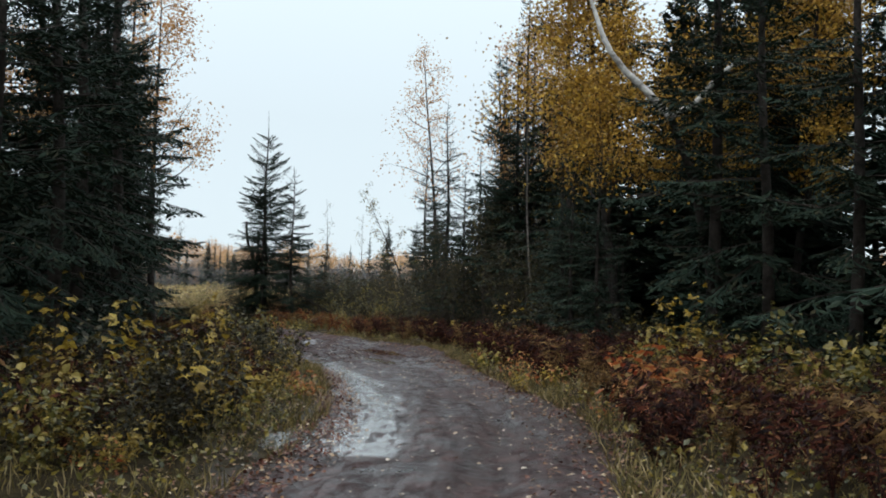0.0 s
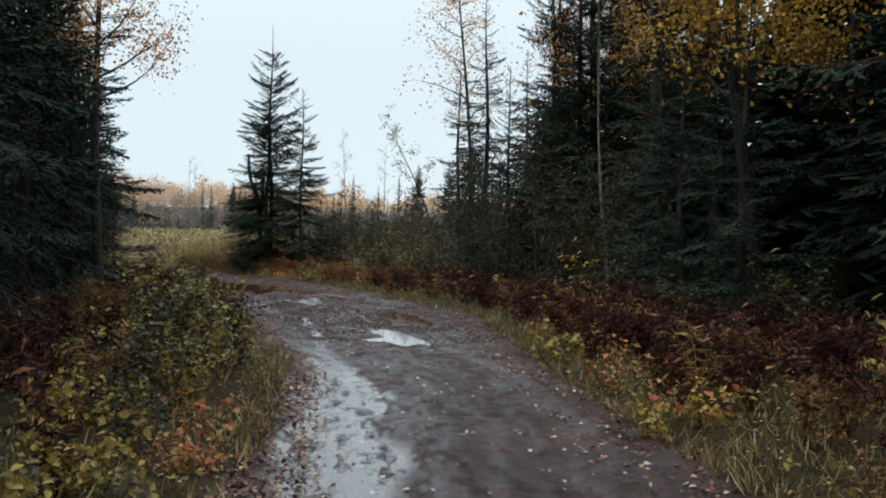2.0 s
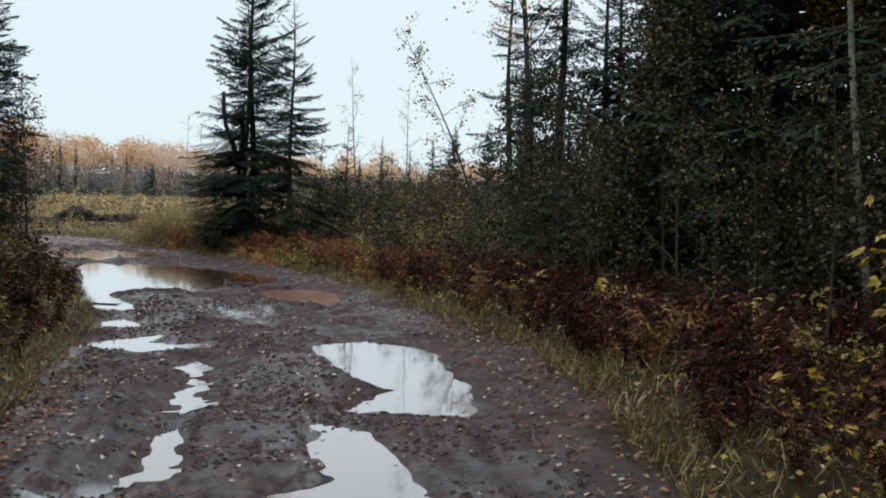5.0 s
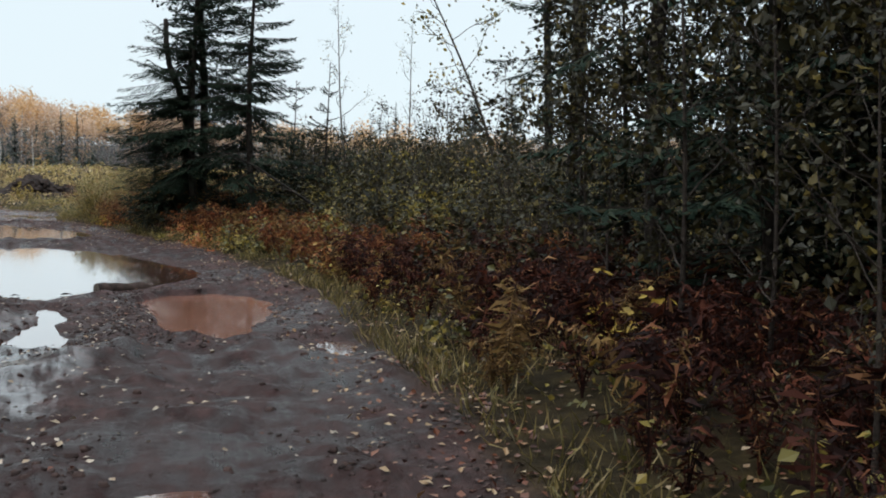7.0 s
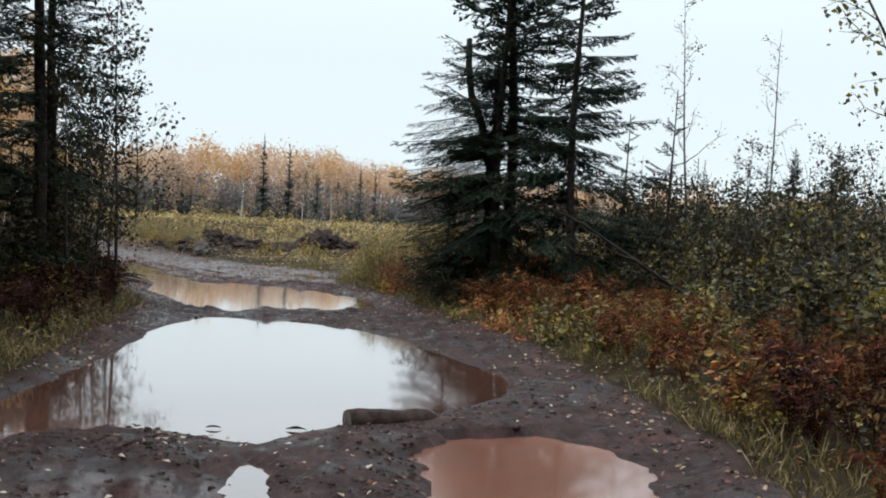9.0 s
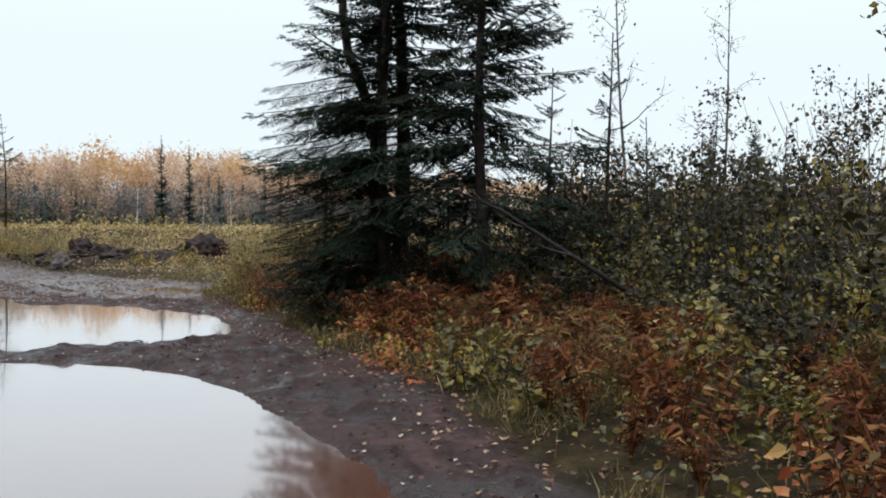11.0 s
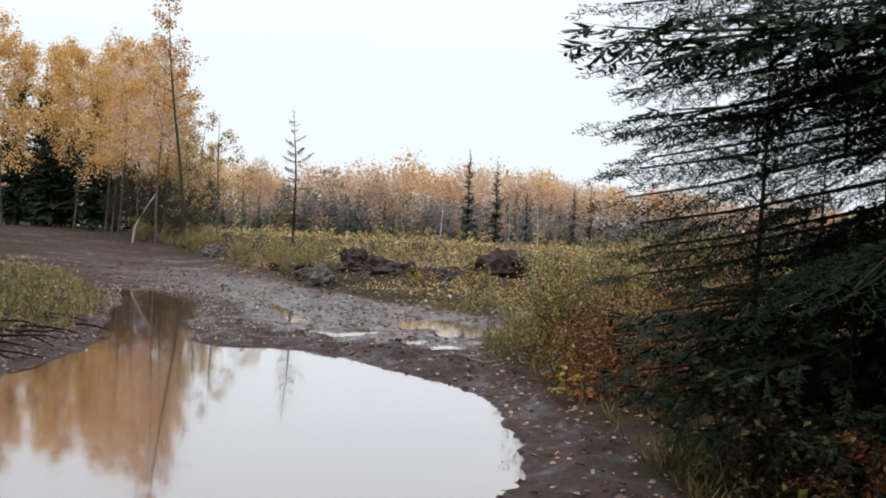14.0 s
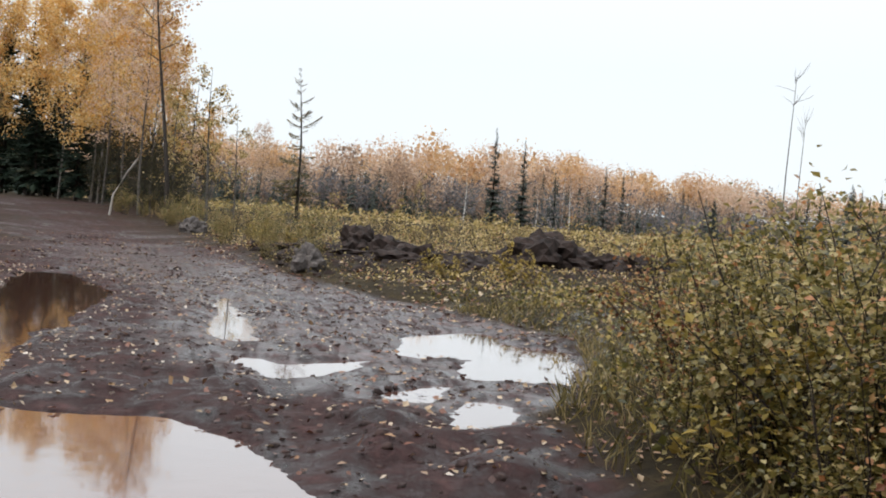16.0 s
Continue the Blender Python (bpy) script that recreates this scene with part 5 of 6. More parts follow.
def brush(many, x0, x1, y0, y1, seed, lo, hi, leaf, per, material, label, off=1.6, slope=0.5):
    """Clumps of brush: arching bare stems and a loose dome of leaves."""
    r = np.random.default_rng(seed)
    c = np.column_stack([r.uniform(x0, x1, many), r.uniform(y0, y1, many)])
    c = c[(poly_dist(c[:, 0], c[:, 1], ROAD) > off) & (c[:, 1] > 45 - slope * (c[:, 0] + 14)) & (np.hypot((c[:, 0] + 36.5) / 1.3, c[:, 1] - 62) > 4.6) & (np.hypot(c[:, 0] + 14.6, c[:, 1] - 43) > 1.8)]
    n, s, t = len(c), Soup(), Soup()
    h = r.uniform(lo, hi, n)
    z = rise(c[:, 0], c[:, 1]) + 0.15
    who = np.repeat(np.arange(n), per)
    az, q = r.random(len(who)) * 2 * np.pi, r.random(len(who)) ** 0.7
    rad = h[who] * 0.45 * np.sin(np.pi * np.clip(q, 0.15, 0.97)) ** 0.7 * np.sqrt(r.random(len(who)))
    b = np.stack([c[who, 0] + rad * np.cos(az), c[who, 1] + rad * np.sin(az), z[who] + q * h[who]], 1)
    d = unit(r.normal(0, 1, b.shape) + [0, 0, -0.2])
    k = leaf * r.uniform(0.55, 1.3, (len(b), 1))
    s.kites(b, d * k, unit(np.cross(d, r.normal(0, 1, b.shape))) * k * 0.4)
    for i in range(n):
        for j in range(4):
            a = r.random() * 2 * np.pi
            t.tube([(c[i, 0], c[i, 1], z[i] - 0.3), (c[i, 0] + 0.15 * h[i] * np.cos(a), c[i, 1] + 0.15 * h[i] * np.sin(a), z[i] + 0.5 * h[i]), (c[i, 0] + 0.4 * h[i] * np.cos(a), c[i, 1] + 0.4 * h[i] * np.sin(a), z[i] + r.uniform(0.85, 1.1) * h[i])], [0.009, 0.007, 0.003], 3)
    tagged(new("brush", s.mesh("brush", material)), label, "brush", kind="stuff")
    tagged(new("brush_stems", t.mesh("brush_stems", TWIG)), "thin dark stems of the brush", "brush", kind="stuff")


brush(46, -16, 4, 36, 58, 201, 1.3, 2.6, 0.08, 100, LEAF_OLIVE, "tangled half-bare brush turning olive", 2.2)
brush(150, -16, 4, 36, 60, 209, 1.2, 2.8, 0.08, 90, LEAF_SHADED, "tangled brush behind the verge, darkened for shade", 2.2)
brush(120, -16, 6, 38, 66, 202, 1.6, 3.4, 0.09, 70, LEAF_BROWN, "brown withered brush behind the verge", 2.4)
brush(115, -13, -1, 34, 50, 211, 1.2, 2.6, 0.07, 190, LEAF_SHADED, "dense brush darkened for shade between the spruces and the forest", 2.6, 1.35)
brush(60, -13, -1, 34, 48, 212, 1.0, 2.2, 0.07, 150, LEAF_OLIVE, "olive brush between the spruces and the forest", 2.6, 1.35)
brush(90, -15.5, -9, 42.5, 50, 213, 1.3, 3.0, 0.08, 260, LEAF_SHADED, "tangled brush darkened for shade round the feet of the twin spruces", 1.8, 1.3)
for x, y, k in ((-13.0, 45.6, 0.8), (-12.0, 44.4, 0.7), (-11.4, 46.4, 0.9), (-14.6, 46.6, 0.6), (-13.6, 48.0, 0.8), (-10.6, 43.6, 0.7), (-9.8, 45.0, 0.85)):
    stand(young, x, y, 50 * x, k)
brush(330, -62, -18, 48, 90, 203, 0.4, 1.15, 0.06, 130, LEAF_MEADOW, "yellow-green brush of the clearing", 1.6)
brush(150, -110, 30, 84, 150, 204, 0.8, 1.9, 0.17, 70, LEAF_MEADOW, "distant brush of the clearing", 3)
brush(150, -70, 40, 92, 160, 205, 1.5, 4.0, 0.16, 90, FAR_GREY, "distant saplings greyed by haze in their colour", 3)
brush(52, -24.4, -18, 45.5, 54, 206, 0.6, 1.7, 0.038, 420, LEAF_WILLOW, "leafy brush beside the flooded track", 0.5, 0.15)
brush(14, -23.5, -17, 44.5, 50, 207, 0.5, 1.1, 0.07, 140, LEAF_BROWN, "browned brush beside the flooded track", 0.5, 0.15)
brush(240, -62, -16, 48, 92, 208, 0.4, 1.2, 0.06, 100, LEAF_BROWN, "withered brown brush of the clearing", 1.6)
p = side_of_road(rng.uniform(81, 88.5, 44), 0.9 + rng.random(44) * 2.2, EDGE_R)
tagged(new("bracken", bracken(p, 9, FERN_RUST, 0.9)), "rust bracken beside the flooded track", "fern", kind="stuff")

# fallen leaves
def fallen(points, seed, lo, hi, material, label):
    r = np.random.default_rng(seed)
    z = height(points[:, 0], points[:, 1])
    dry = np.ones(len(points), bool)
    for n, (poly, depth, ragged) in enumerate(PUDDLES):
        dry &= ~((poly_dist(points[:, 0], points[:, 1], poly) < 0.3) & (z < LEVELS[n] + 0.006))
    q, z = points[dry], z[dry]
    d = unit(r.normal(0, 1, (len(q), 3)) * [1, 1, 0.3])
    sd = unit(np.cross(d, [0, 0, 1.0]) + r.normal(0, 0.25, (len(q), 3)))
    k = r.uniform(lo, hi, (len(q), 1))
    s = Soup()
    s.kites(np.column_stack([q, z + 0.012]), d * k, sd * k * 0.4)
    tagged(new("fallen_leaves", s.mesh("fallen_leaves", material)), label, "fallen leaves", kind="stuff")


fallen(np.concatenate([side_of_road(rng.uniform(26, 92, 6500), 1.3 - 1.9 * rng.random(6500) ** 1.1, EDGE_R), side_of_road(rng.uniform(26, 100, 9500), 0.9 - 1.3 * rng.random(9500) ** 1.1, EDGE_L)]), 51, 0.03, 0.062, LITTER, "rusty leaves lying along the verge")
fallen(np.concatenate([side_of_road(rng.uniform(26, 48, 500), -3.0 * rng.random(500), EDGE_R), side_of_road(rng.uniform(48, 104, 2400), -3.4 * rng.random(2400), EDGE_R)[:1300], side_of_road(rng.uniform(48, 104, 2000), -3.0 * rng.random(2000), EDGE_L), side_of_road(rng.uniform(84, 106, 1300), -6.5 * rng.random(1300), EDGE_R)[:500]]), 52, 0.03, 0.06, LITTER_PALE, "pale leaves scattered on the wet mud")

p = np.column_stack([rng.uniform(-48, -26, 9000), rng.uniform(52, 70, 9000)])
fallen(p[(poly_dist(p[:, 0], p[:, 1], ROAD) > -0.6)][:6500], 53, 0.05, 0.12, LITTER, "fallen leaves round the earth heaps")
tagged(new("undergrowth", low_leaves(p[(poly_dist(p[:, 0], p[:, 1], ROAD) > 0.3)][:5200], 54, 0.16, 0.07, LEAF_MEADOW, "undergrowth")), "low yellow growth round the earth heaps", "undergrowth", kind="stuff")

fallen(np.concatenate([side_of_road(rng.uniform(24, 52, 6000), 0.2 - 0.5 * rng.random(6000) ** 1.6, EDGE_L)[:3800], side_of_road(rng.uniform(26, 60, 3000), 0.3 - 0.5 * rng.random(3000) ** 1.5, EDGE_R)[:1700]]), 55, 0.034, 0.065, LITTER_RED, "red-brown leaves heaped along the track edge")


p = np.column_stack([rng.uniform(-50, -18, 16000), rng.uniform(44, 64, 16000)])
p = p[(poly_dist(p[:, 0], p[:, 1], ROAD) < 0.2) & (fractal(p[:, 0], p[:, 1], 1.5, 74) > -0.25)]
fallen(p[:4200], 56, 0.03, 0.075, LITTER, "brown leaves trodden into the far track")
fallen(p[4200:5800], 57, 0.03, 0.06, LITTER_PALE, "pale leaves scattered on the far track")


def clods(points, seed, lo, hi, material):
    """Small angular lumps."""
    r = np.random.default_rng(seed)
    cube = np.array([(-1, -1, -1), (1, -1, -1), (1, 1, -1), (-1, 1, -1), (-1, -1, 1), (1, -1, 1), (1, 1, 1), (-1, 1, 1)], float)
    quads = np.array([(0, 3, 2, 1), (4, 5, 6, 7), (0, 1, 5, 4), (1, 2, 6, 5), (2, 3, 7, 6), (3, 0, 4, 7)])
    n, z = len(points), height(points[:, 0], points[:, 1])
    k = (lo + (hi - lo) * r.random(n) ** 3)[:, None, None]
    v = cube[None] * r.uniform(0.45, 1.0, (n, 8, 3)) * [1, 0.8, 0.5] * np.where(cube[:, 2:] > 0, [0.55, 0.55, 0.8], 1.0)
    an = r.random(n) * 2 * np.pi
    c, sn = np.cos(an)[:, None], np.sin(an)[:, None]
    v = np.stack([v[..., 0] * c - v[..., 1] * sn, v[..., 0] * sn + v[..., 1] * c, v[..., 2]], -1) * k
    v += np.column_stack([points, z])[:, None]
    return mesh_of("clods", v.reshape(-1, 3), (quads[None] + 8 * np.arange(n)[:, None, None]).reshape(-1, 4), material, True)


p = np.concatenate([side_of_road(rng.uniform(49, 100, 2400), -4.5 * rng.random(2400), EDGE_R), side_of_road(rng.uniform(60, 100, 1500), -4.0 * rng.random(1500), EDGE_L)])
p = np.concatenate([p, side_of_road(rng.uniform(47, 74, 2600), -4.6 * rng.random(2600), EDGE_R), side_of_road(rng.uniform(84, 110, 2300), -7.0 * rng.random(2300), EDGE_R)])
p = p[fractal(p[:, 0], p[:, 1], 1.4, 71) > 0.0]
tagged(new("mud_clods", clods(p, 61, 0.01, 0.05, MUD_CLOD)), "clods and small stones churned up on the track", "clods", kind="stuff")
r = np.random.default_rng(66)
u, pick = r.random(1500), r.integers(0, 5, 1500)
a = np.array([(-19.6, 38.9), (-11.2, 27.9), (-9.0, 25.2), (-33.0, 49.5), (-6.4, 23.6)])[pick]
b = np.array([(-15.4, 39.7), (-8.9, 30.6), (-6.2, 21.2), (-25.0, 53.5), (-3.2, 19.4)])[pick]
p = a + (b - a) * u[:, None] + r.normal(0, 0.4, (1500, 2))
p = p[fractal(p[:, 0], p[:, 1], 0.8, 72) > -0.1]
wide = np.column_stack([r.uniform(-48, -20, 20000), r.uniform(43, 62, 20000)])
wide = wide[(poly_dist(wide[:, 0], wide[:, 1], ROAD) < 0) & (fractal(wide[:, 0], wide[:, 1], 1.1, 73) > 0.0)]
p = np.concatenate([p, wide[:6000]])
r = np.random.default_rng(67)
crumbs = []
for n in (0, 1, 2, 3, 4, 5, 6, 7, 8, 16):
    xs, ys = [q[0] for q in PUDDLES[n][0]], [q[1] for q in PUDDLES[n][0]]
    q = np.column_stack([r.uniform(min(xs) - 1.4, max(xs) + 1.4, 5200), r.uniform(min(ys) - 1.4, max(ys) + 1.4, 5200)])
    far = shore(q[:, 0], q[:, 1], n)
    crumbs.append(q[(far > 0.04) & (far < 1.2) & (poly_dist(q[:, 0], q[:, 1], ROAD) < 0) & (fractal(q[:, 0], q[:, 1], 0.7, 75) + r.normal(0, 0.15, len(q)) > -0.05)][:1500])
crumbs = np.concatenate(crumbs)
crumbs = crumbs[np.all([shore(crumbs[:, 0], crumbs[:, 1], n) > 0.03 for n in range(len(PUDDLES))], 0)]
tagged(new("mud_crumbs", clods(crumbs, 64, 0.012, 0.045, CRUMB)), "dark crumbs of mud and bark churned up round the pools", "clods", kind="stuff")
fallen(crumbs[::5] + 0.03, 58, 0.025, 0.05, LITTER_RED, "small dead leaves trodden into the banks of the pools")
tagged(new("mud_lumps", clods(p, 63, 0.012, 0.06, MUD_CLOD)), "dark wet mud lumps along the banks of the pools", "clods", kind="stuff")


def stranded(name, x, y, z, long, turn, label):
    """A low curl of bark or stick lying in shallow water."""
    r = np.random.default_rng(int(abs(x * 100)))
    q = np.linspace(0, 1, 7)
    c_, s_ = math.cos(radians(turn)), math.sin(radians(turn))
    bow = 0.03 * long * np.sin(np.pi * q)
    s = Soup()
    s.tube(np.stack([x + long * (q - 0.5) * c_ - bow * s_, y + long * (q - 0.5) * s_ + bow * c_, z + 0.012 * np.sin(np.pi * q)], 1), long * np.array([0.015, 0.05, 0.06, 0.065, 0.055, 0.04, 0.01]) * r.uniform(0.8, 1.2, 7), 7)
    tagged(new(name, s.mesh(name, BARK_DARK, True)), label, "bark scrap", group="stranded scraps")


for x, y, long, turn in ((-10.85, 30.02, 0.12, 35), (-10.35, 30.4, 0.16, 30)):
    stranded("bark_scrap", x, y, LEVELS[0] + 0.012, long, turn, "dark wet scrap of bark in the shallow pool")
for x, y, long, turn in ((-17.75, 40.05, 0.1, 50), (-17.85, 40.4, 0.15, 45)):
    stranded("bark_scrap", x, y, LEVELS[1] + 0.012, long, turn, "dark wet scrap of bark in the shallow pool")
for n in range(11):  # branches washed up below the bank
    r = np.random.default_rng(700 + n)
    x, y, turn, long = -24.2 - n * 0.4 + r.normal(0, 0.2), 42.0 + n * 0.34 + r.normal(0, 0.18), radians(r.uniform(-10, 110)), r.uniform(0.5, 1.1)
    q = np.linspace(-0.5, 0.5, 6)
    bx, by = x + long * q * math.cos(turn) + r.normal(0, 0.03, 6), y + long * q * math.sin(turn) + r.normal(0, 0.02, 6)
    s = Soup()
    s.tube(np.stack([bx, by, np.maximum(height(bx, by), LEVELS[1]) + 0.025 + 0.05 * np.cos(q * 3)], 1), np.linspace(0.022, 0.008, 6), 6)
    tagged(new("dead_branch", s.mesh("dead_branch", BARK_DARK, True)), "wet dark dead branch washed up on the muddy bank", "branch", group="washed-up branches")
p = np.column_stack([rng.normal(-37, 2.6, 900), rng.normal(61.5, 2.4, 900)])
p = p[poly_dist(p[:, 0], p[:, 1], ROAD) > 0.2]
tagged(new("earth_clods", clods(p, 62, 0.04, 0.25, CLOD)), "dark clods strewn round the earth heaps", "clods", kind="stuff")


# ---- earth heaps, stones, clod mound ----
def lump(name, size, seed, material, rough=0.35, sub=4):
    bm = bmesh.new()
    bmesh.ops.create_icosphere(bm, subdivisions=sub, radius=1.0)
    for v in bm.verts:
        q = v.co.copy()
        k = 1 + rough * noise.fractal(q * 1.3 + Vector((seed * 7.1, 0, 0)), 0.9, 2.1, 4) + 0.2 * noise.noise(q * 4.5 + Vector((0, seed * 3.3, 0))) + 0.12 * noise.noise(q * 11 + Vector((seed * 1.7, 0, 0)))
        v.co = Vector((q.x * size[0], q.y * size[1], max(q.z, -0.35) * size[2])) * k
    me = bpy.data.meshes.new(name)
    bm.to_mesh(me)
    bm.free()
    me.materials.append(material)
    return me


for n, (x, y, sx, sy, sz) in enumerate([(-35.6, 64.3, 1.25, 1.0, 0.85), (-34.4, 64.8, 0.9, 0.8, 0.5), (-33.2, 65.2, 0.9, 0.8, 0.55), (-40.2, 62.6, 0.8, 0.7, 0.6), (-38.4, 61.8, 0.8, 0.6, 0.5), (-39.4, 60.2, 1.5, 0.6, 0.3), (-36.6, 60.8, 0.9, 0.7, 0.4), (-34.8, 60.5, 0.8, 0.5, 0.3), (-38.0, 58.6, 0.9, 0.5, 0.28)]):
    ob = tagged(new("earth_heap", lump("earth_heap", (sx, sy, sz), n + 2, CLOD, 0.5)), "heap of dark dug earth at the clearing edge", "earth heap", group="earth heaps")
    ob.matrix_basis = pose(x, y, float(height(x, y)[0]) - 0.05, 0, 0, n * 40)
log = tagged(new("log"), "short wet log lying half sunk at the edge of the pool", "log")
s = Soup()
ln = np.linspace(0, 1, 9)
s.tube(np.stack([-10.2 + 0.42 * ln, 30.86 + 0.72 * ln, 0.075 - 0.02 * ln + 0.008 * np.sin(9 * ln)], 1), np.array([0.095, 0.1, 0.092, 0.1, 0.094, 0.088, 0.092, 0.08, 0.03]), 14)
child("bark", s.mesh("bark", LOG_BARK, True), log)
s = Soup()
s.tube([(-10.202, 30.857, 0.075), (-10.2, 30.86, 0.075)], [0.02, 0.092], 14)
s.tube([(-10.206, 30.852, 0.075), (-10.202, 30.857, 0.075)], [0.001, 0.03], 14)
child("cut_end", s.mesh("cut_end", WOOD), log)
ob = tagged(new("boulder", lump("boulder", (0.45, 0.4, 0.42), 17, STONE, 0.25)), "grey boulder beside the track", "boulder")
ob.matrix_basis = pose(-49.5, 63.6, float(height(-49.5, 63.6)[0]) + 0.08, 0, 0, 0)
# a mound of grey-black clods, shaped as one rough lump
ob = tagged(new("clod_mound", lump("clod_mound", (0.36, 0.32, 0.42), 23, STONE, 0.5)), "grey-black mound of clods at the track edge", "stump")
ob.matrix_basis = pose(-36.3, 57.4, float(height(-36.3, 57.4)[0]) + 0.1, 0, 0, 0)

# ---- far woods ----
def far_woods(points, tops, seed, kind):
    r = np.random.default_rng(seed)
    s, tr = Soup(), Soup()
    zz = rise(points[:, 0], points[:, 1])
    for (x, y), z, h in zip(points, zz, tops):
        if kind == "spruce":
            n = 90
            t = r.random(n) ** 0.9
            az, rr = r.random(n) * 2 * np.pi, h * 0.14 * (1 - t) + 0.15
            b = np.stack([x + 0 * t, y + 0 * t, z + h * (0.08 + 0.9 * t)], 1)
            a = np.stack([np.cos(az) * rr, np.sin(az) * rr, -0.35 * rr], 1) * r.uniform(0.7, 1.3, (n, 1))
            s.kites(b, a, np.stack([-np.sin(az), np.cos(az), 0 * az], 1) * (0.34 * rr)[:, None])
        else:
            n = 100 if kind == "twigs" else 400
            q = unit(r.normal(0, 1, (n, 3))) * r.random((n, 1)) ** 0.5 * r.uniform(0.7, 1.0, (n, 1))
            w = h * r.uniform(0.26, 0.45)
            b = np.array([x, y, z + h * (0.45 if kind == "twigs" else 0.68)]) + q * [w * 0.84, w * 0.84, h * (0.42 if kind == "twigs" else 0.3)]
            d = unit(r.normal(0, 1, (n, 3)))
            k = r.uniform(0.5, 1.3, (n, 1)) * h * (0.045 if kind == "twigs" else 0.024)
            s.kites(b, d * k, unit(np.cross(d, r.normal(0, 1, (n, 3)))) * k * 0.45)
            n = 70
            q = unit(r.normal(0, 1, (n, 3))) * r.random((n, 1)) ** 0.4 * 0.84
            b = np.array([x, y, z + h * (0.42 if kind == "twigs" else 0.66)]) + q * [w * 0.9, w * 0.9, h * (0.42 if kind == "twigs" else 0.26)]
            d = unit(r.normal(0, 1, (n, 3)))
            k = r.uniform(0.6, 1.3, (n, 1)) * h * 0.05
            s.kites(b - d * k * 0.5, d * k, unit(np.cross(d, r.normal(0, 1, (n, 3)))) * k * 0.5)
        line = np.array([[x, y, z - 0.3], [x + r.normal(0, 0.2), y, z + h * 0.5], [x + r.normal(0, 0.3), y, z + h * 0.9]])
        if r.random() < 0.05:
            tr.tube(line, np.array([0.07, 0.05, 0.02]) * h / 13, 4)
    return s, tr


def belt(many, near, deep, a0, a1, seed):
    r = np.random.default_rng(seed)
    az, d = radians(a0) + r.random(many) * radians(a1 - a0), near + r.random(many) ** 0.8 * deep
    return np.stack([-14 + d * np.sin(az), 38 + d * np.cos(az)], 1)


def by_bearing(p, seed, west, north):
    """Tree heights: taller on the western hill."""
    r = np.random.default_rng(seed)
    az = np.degrees(np.arctan2(p[:, 0] + 14, p[:, 1] - 38))
    k = sstep(-22, -38, az)
    return (r.uniform(*west, len(p)) * k + r.uniform(*north, len(p)) * (1 - k)) * (1 + 0.3 * fractal(p[:, 0], p[:, 1], 14, 77))


trunks = Soup()
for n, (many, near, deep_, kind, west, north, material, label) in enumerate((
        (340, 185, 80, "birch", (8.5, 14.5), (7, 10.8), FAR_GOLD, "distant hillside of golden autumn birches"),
        (320, 178, 80, "birch", (8, 14), (7, 10.5), FAR_PEACH, "distant hillside of peach-coloured birches paled by haze"),
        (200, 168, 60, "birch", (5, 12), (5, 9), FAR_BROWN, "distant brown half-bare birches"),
        (760, 163, 40, "twigs", (4.5, 9), (3.2, 6.5), FAR_GREY, "leafless thicket before the hillside, greyed by haze in its colour"),
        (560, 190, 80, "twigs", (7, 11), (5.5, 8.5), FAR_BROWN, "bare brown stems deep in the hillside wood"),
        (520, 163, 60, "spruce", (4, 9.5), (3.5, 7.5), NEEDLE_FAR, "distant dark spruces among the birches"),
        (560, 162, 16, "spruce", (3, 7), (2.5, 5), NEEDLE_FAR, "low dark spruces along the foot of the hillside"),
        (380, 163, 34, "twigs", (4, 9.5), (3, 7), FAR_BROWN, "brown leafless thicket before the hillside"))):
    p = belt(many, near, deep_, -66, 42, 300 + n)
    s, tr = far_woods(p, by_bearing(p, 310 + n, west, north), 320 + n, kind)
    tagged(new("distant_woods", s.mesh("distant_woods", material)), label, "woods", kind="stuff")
    trunks.v += tr.v
    trunks.f += [f + trunks.n for f in tr.f]
    trunks.n += tr.n
tagged(new("distant_trunks", trunks.mesh("distant_trunks", BARK_PALE)), "pale trunks of the distant birches", "woods", kind="stuff")

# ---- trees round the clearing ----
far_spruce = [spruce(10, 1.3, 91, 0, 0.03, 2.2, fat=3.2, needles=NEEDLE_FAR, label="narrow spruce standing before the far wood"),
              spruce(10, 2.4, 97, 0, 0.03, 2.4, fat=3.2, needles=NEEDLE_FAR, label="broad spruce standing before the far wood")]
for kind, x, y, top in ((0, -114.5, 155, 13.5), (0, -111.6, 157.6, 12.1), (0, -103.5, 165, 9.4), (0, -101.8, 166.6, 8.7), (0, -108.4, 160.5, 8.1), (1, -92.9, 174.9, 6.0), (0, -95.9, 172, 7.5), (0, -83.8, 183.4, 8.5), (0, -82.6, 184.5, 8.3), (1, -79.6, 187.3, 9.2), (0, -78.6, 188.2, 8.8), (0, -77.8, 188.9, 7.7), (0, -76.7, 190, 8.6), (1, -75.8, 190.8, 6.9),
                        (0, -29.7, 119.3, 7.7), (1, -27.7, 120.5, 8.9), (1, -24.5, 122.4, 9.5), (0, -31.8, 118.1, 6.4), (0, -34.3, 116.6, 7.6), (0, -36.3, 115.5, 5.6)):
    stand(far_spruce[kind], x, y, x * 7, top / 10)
larch = spruce(7.2, 1.5, 92, 1, 0.16, 0.62, lean=-0.05, droop=0.2, fat=1.8, needles=LARCH, label="thin yellowing larch with sparse drooping boughs", name="larch_tree", group="larches")
stand(larch, -59.4, 76.2, 0, 1.02)
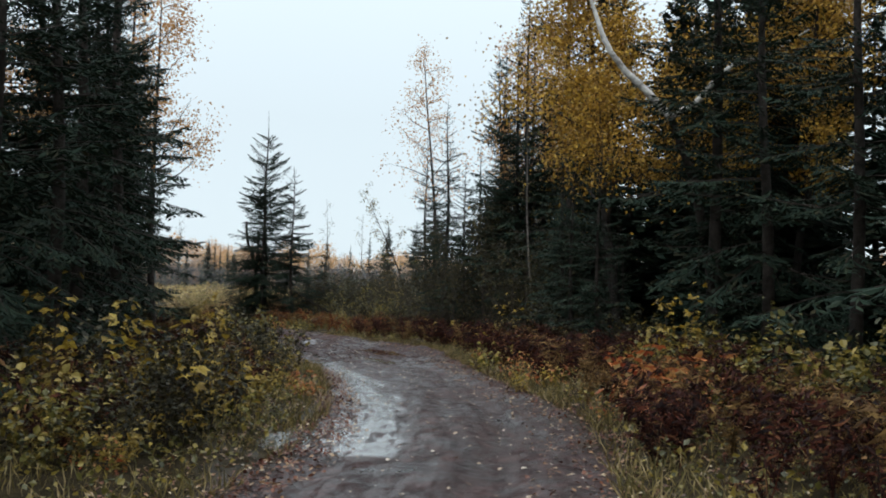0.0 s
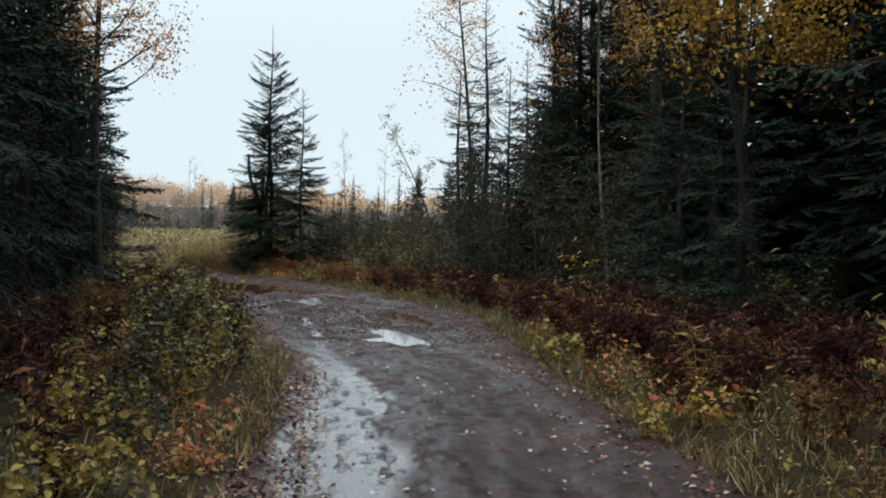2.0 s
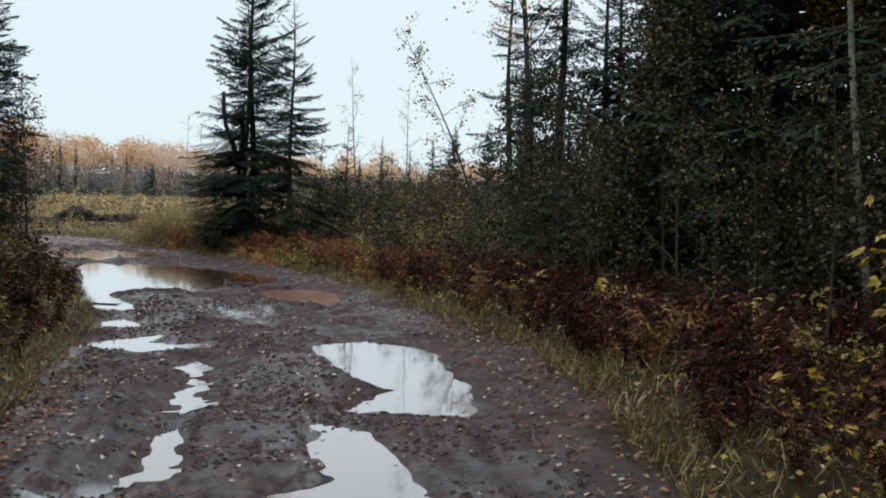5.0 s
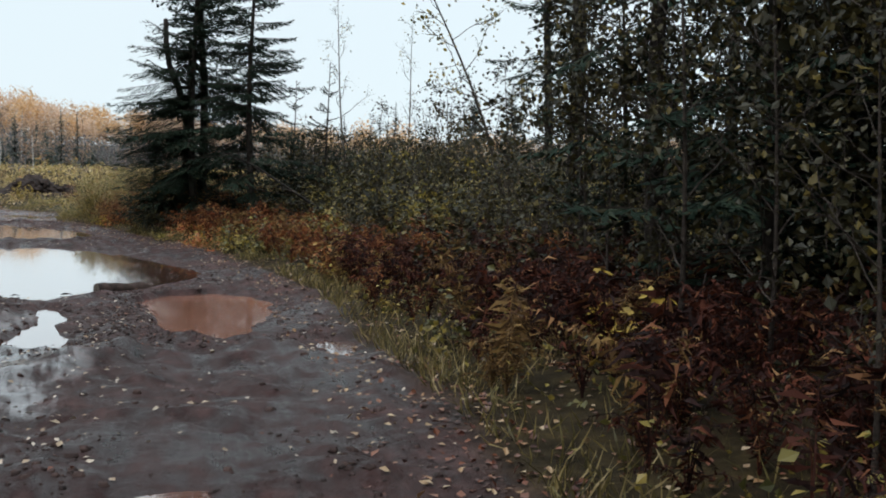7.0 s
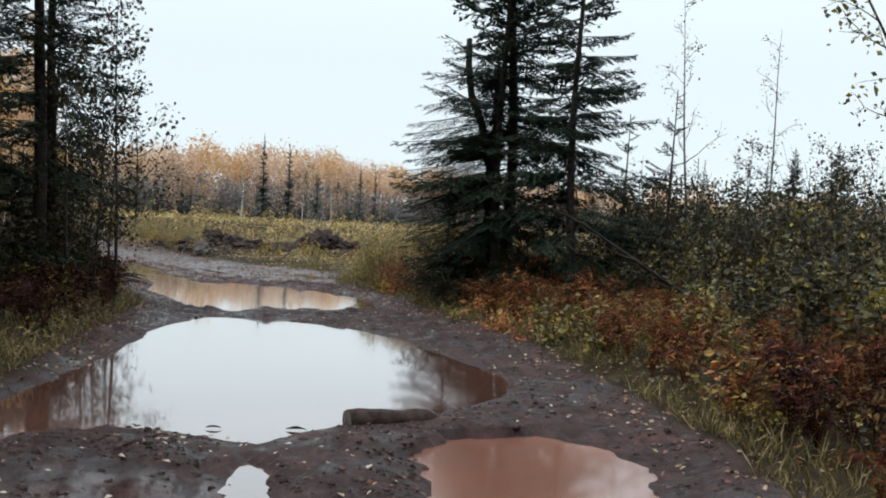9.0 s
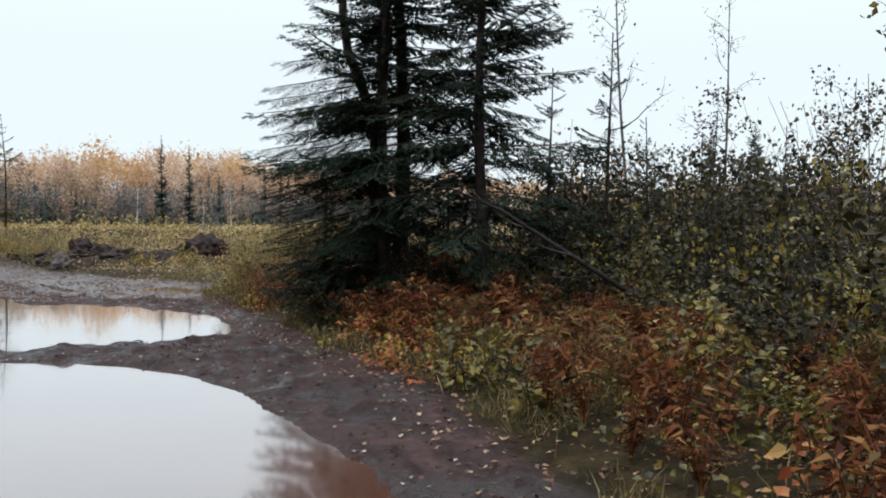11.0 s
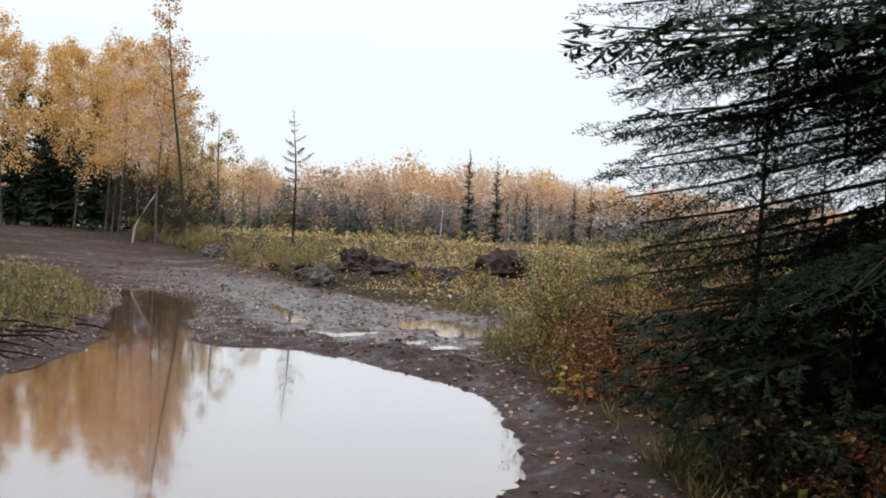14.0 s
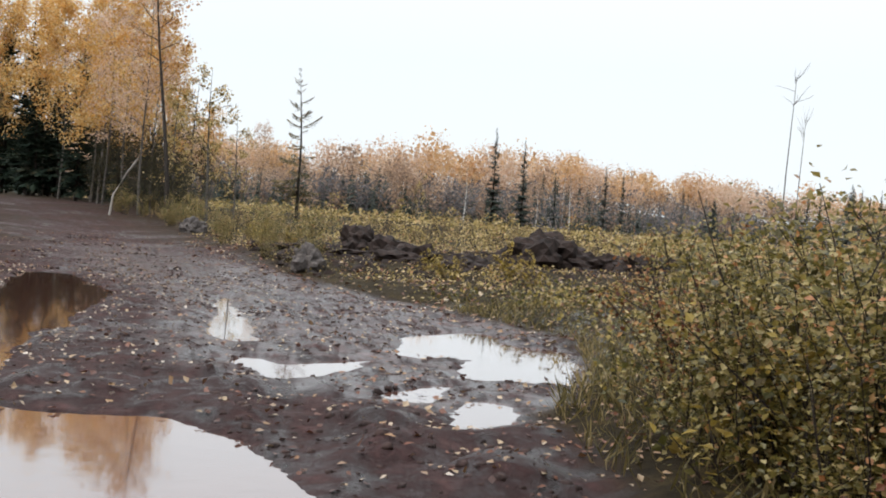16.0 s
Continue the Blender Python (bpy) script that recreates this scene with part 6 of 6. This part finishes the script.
bare = broadleaf(7.4, 1.6, 93, 0, 0.1, LEAF_GOLD, BARK_WHITE, "bare white birch in the clearing", limbs=14, low=0.3, trunk_r=0.012)
for x, y, k in ((-94.6, 127.3, 0.95), (-96, 141, 0.7), (-120, 178, 1.3), (-73, 116, 0.7)):
    stand(bare, x, y, x * 11, k)
edge_birch = [broadleaf(12.5, 3.3, 94 + 7 * n, many, 0.16, m, b, "autumn birch with thinning crown at the clearing edge", limbs=26, low=0.3, clump=0.34, trunk_r=0.0065) for n, (m, b, many) in enumerate(((EDGE_GOLD, BARK_GREY, 7000), (EDGE_GOLD, BARK_GREY, 5200), (FAR_PEACH, BARK_GREY, 3200)))]
for n, (x, y, k) in enumerate(((-68, 74, 0.68), (-76, 78, 0.85), (-82, 80, 0.95), (-89, 83, 1.0), (-86, 77, 1.0), (-94, 84, 1.05), (-98, 80, 1.1), (-103, 90, 1.15), (-70.5, 72.5, 0.78), (-74, 74.3, 0.9), (-90, 79, 1.05), (-110, 96, 1.2), (-92, 76, 1.1), (-72, 80, 0.45), (-66, 79, 0.38), (-80, 75, 0.95), (-64.5, 71.5, 0.72), (-62.4, 69.6, 0.8), (-67.5, 71.8, 0.85), (-75.5, 74.6, 0.8), (-68, 61.6, 0.95), (-73, 63.5, 0.75), (-63, 60.5, 0.8), (-79, 77.2, 1.0))):
    stand(edge_birch[n % 3], x, y, x * 13, k)
stub = tagged(new("broken_birch"), "short slanting white birch trunk broken off", "tree")
s = Soup()
s.tube([(0, 0, -0.2), (0.1, 0.1, 1.0), (0.45, 0.45, 1.9), (0.8, 0.75, 2.6), (0.82, 0.77, 2.63)], [0.055, 0.05, 0.045, 0.04, 0.012], 8)
child("trunk", s.mesh("trunk", BARK_PALE, True), stub)
stand(stub, -61.6, 67.6)
for x, y in side_of_road(np.linspace(106, 138, 22), rng.uniform(0.4, 2.4, 22), EDGE_R):
    stand(pale[rng.integers(3)], float(x), float(y), rng.uniform(0, 360), rng.uniform(0.5, 0.95))
lean_b = broadleaf(13.2, 2.0, 95, 1100, 0.16, LEAF_ORANGE, BARK, "tall leaning birch losing its leaves", limbs=20, low=0.45, lean=(-0.28, 0.1), trunk_r=0.0075)
stand(lean_b, -57.9, 67.9, 0)
small_b = broadleaf(6.4, 1.5, 96, 700, 0.13, LEAF_MEADOW, BARK_GREY, "small yellow birch at the clearing edge", limbs=16, low=0.2)
for x, y, k in ((-57.5, 69.6, 1.0), (-59, 69, 0.8), (-62, 71, 0.9), (-55.8, 69.8, 0.7), (-63.5, 73, 1.0), (-91.5, 117.6, 0.75)):
    stand(small_b, x, y, x * 17, k)
for x, y, k in ((-86, 77.5, 0.55), (-90, 80, 0.6), (-93, 79, 0.6), (-97, 82, 0.7), (-102, 86, 0.8), (-80, 78, 0.4), (-75, 78, 0.35), (-83, 79, 0.5), (-88, 82, 0.75), (-95, 78, 0.5), (-99, 81, 0.6), (-91, 84, 0.9), (-70, 73, 0.42), (-67, 73, 0.3), (-77.5, 76.5, 0.6), (-80, 76.4, 0.65), (-73.5, 75.5, 0.6), (-77, 74.5, 0.7), (-82.5, 76.2, 0.8), (-84, 75.5, 0.75), (-85, 75.6, 0.75), (-86.4, 76.2, 0.85), (-88.4, 77.6, 0.9), (-90.5, 78.2, 0.8), (-92.5, 77.5, 1.0), (-94, 80.5, 0.95), (-87, 78.8, 0.7), (-96.5, 79, 1.0), (-84, 77.4, 0.6)):
    stand(deep[int(-x) % 3], x, y, x * 19, k)
for x, y, k in ((-57.2, 68.3, 0.45), (-58.6, 68.9, 0.55), (-60.2, 69.2, 0.5), (-61.4, 70.2, 0.7), (-63.0, 70.1, 0.6), (-64.4, 71.3, 0.75), (-66.0, 71.2, 0.7), (-67.6, 72.4, 0.8), (-69.4, 72.6, 0.8), (-71.2, 73.4, 0.85), (-73.0, 74.0, 0.8), (-75.0, 75.2, 0.9), (-77.0, 75.6, 0.8), (-65.0, 73.4, 0.9), (-69.0, 75.0, 1.0), (-61.8, 72.4, 0.7)):
    stand(thick, x, y, x * 23, k)
for x, y, k in ((-64.2, 73.0, 0.3), (-67.0, 74.2, 0.4), (-70.2, 75.4, 0.45), (-72.6, 76.2, 0.5)):
    stand(deep[int(-x) % 3], x, y, x * 29, k)

# dead poles in the clearing
for x, y, h in ((-37.3, 80.6, 7.0), (-43.6, 95, 7.2), (-70, 120, 6.0)):
    pole = tagged(new("dead_pole"), "slender dead birch pole with a tuft of twigs", "tree", group="dead poles")
    s = Soup()
    s.tube([(0, 0, -0.3), (0.1, 0, h * 0.5), (0.25, 0, h)], [0.03, 0.022, 0.008], 6)
    child("trunk", s.mesh("trunk", BARK_GREY, True), pole)
    s = Soup()
    for n in range(9):
        s.tube(grow(rng, (0.2, 0, h * rng.uniform(0.8, 1.0)), rng.normal(0, 0.6, 3) + [0, 0, 0.8], rng.uniform(0.5, 1.2), 0.15, 4), np.linspace(0.012, 0.004, 5), 3)
    tagged(child("branchwork", s.mesh("branchwork", BARK_GREY), pole), kind="stuff")
    stand(pole, x, y)
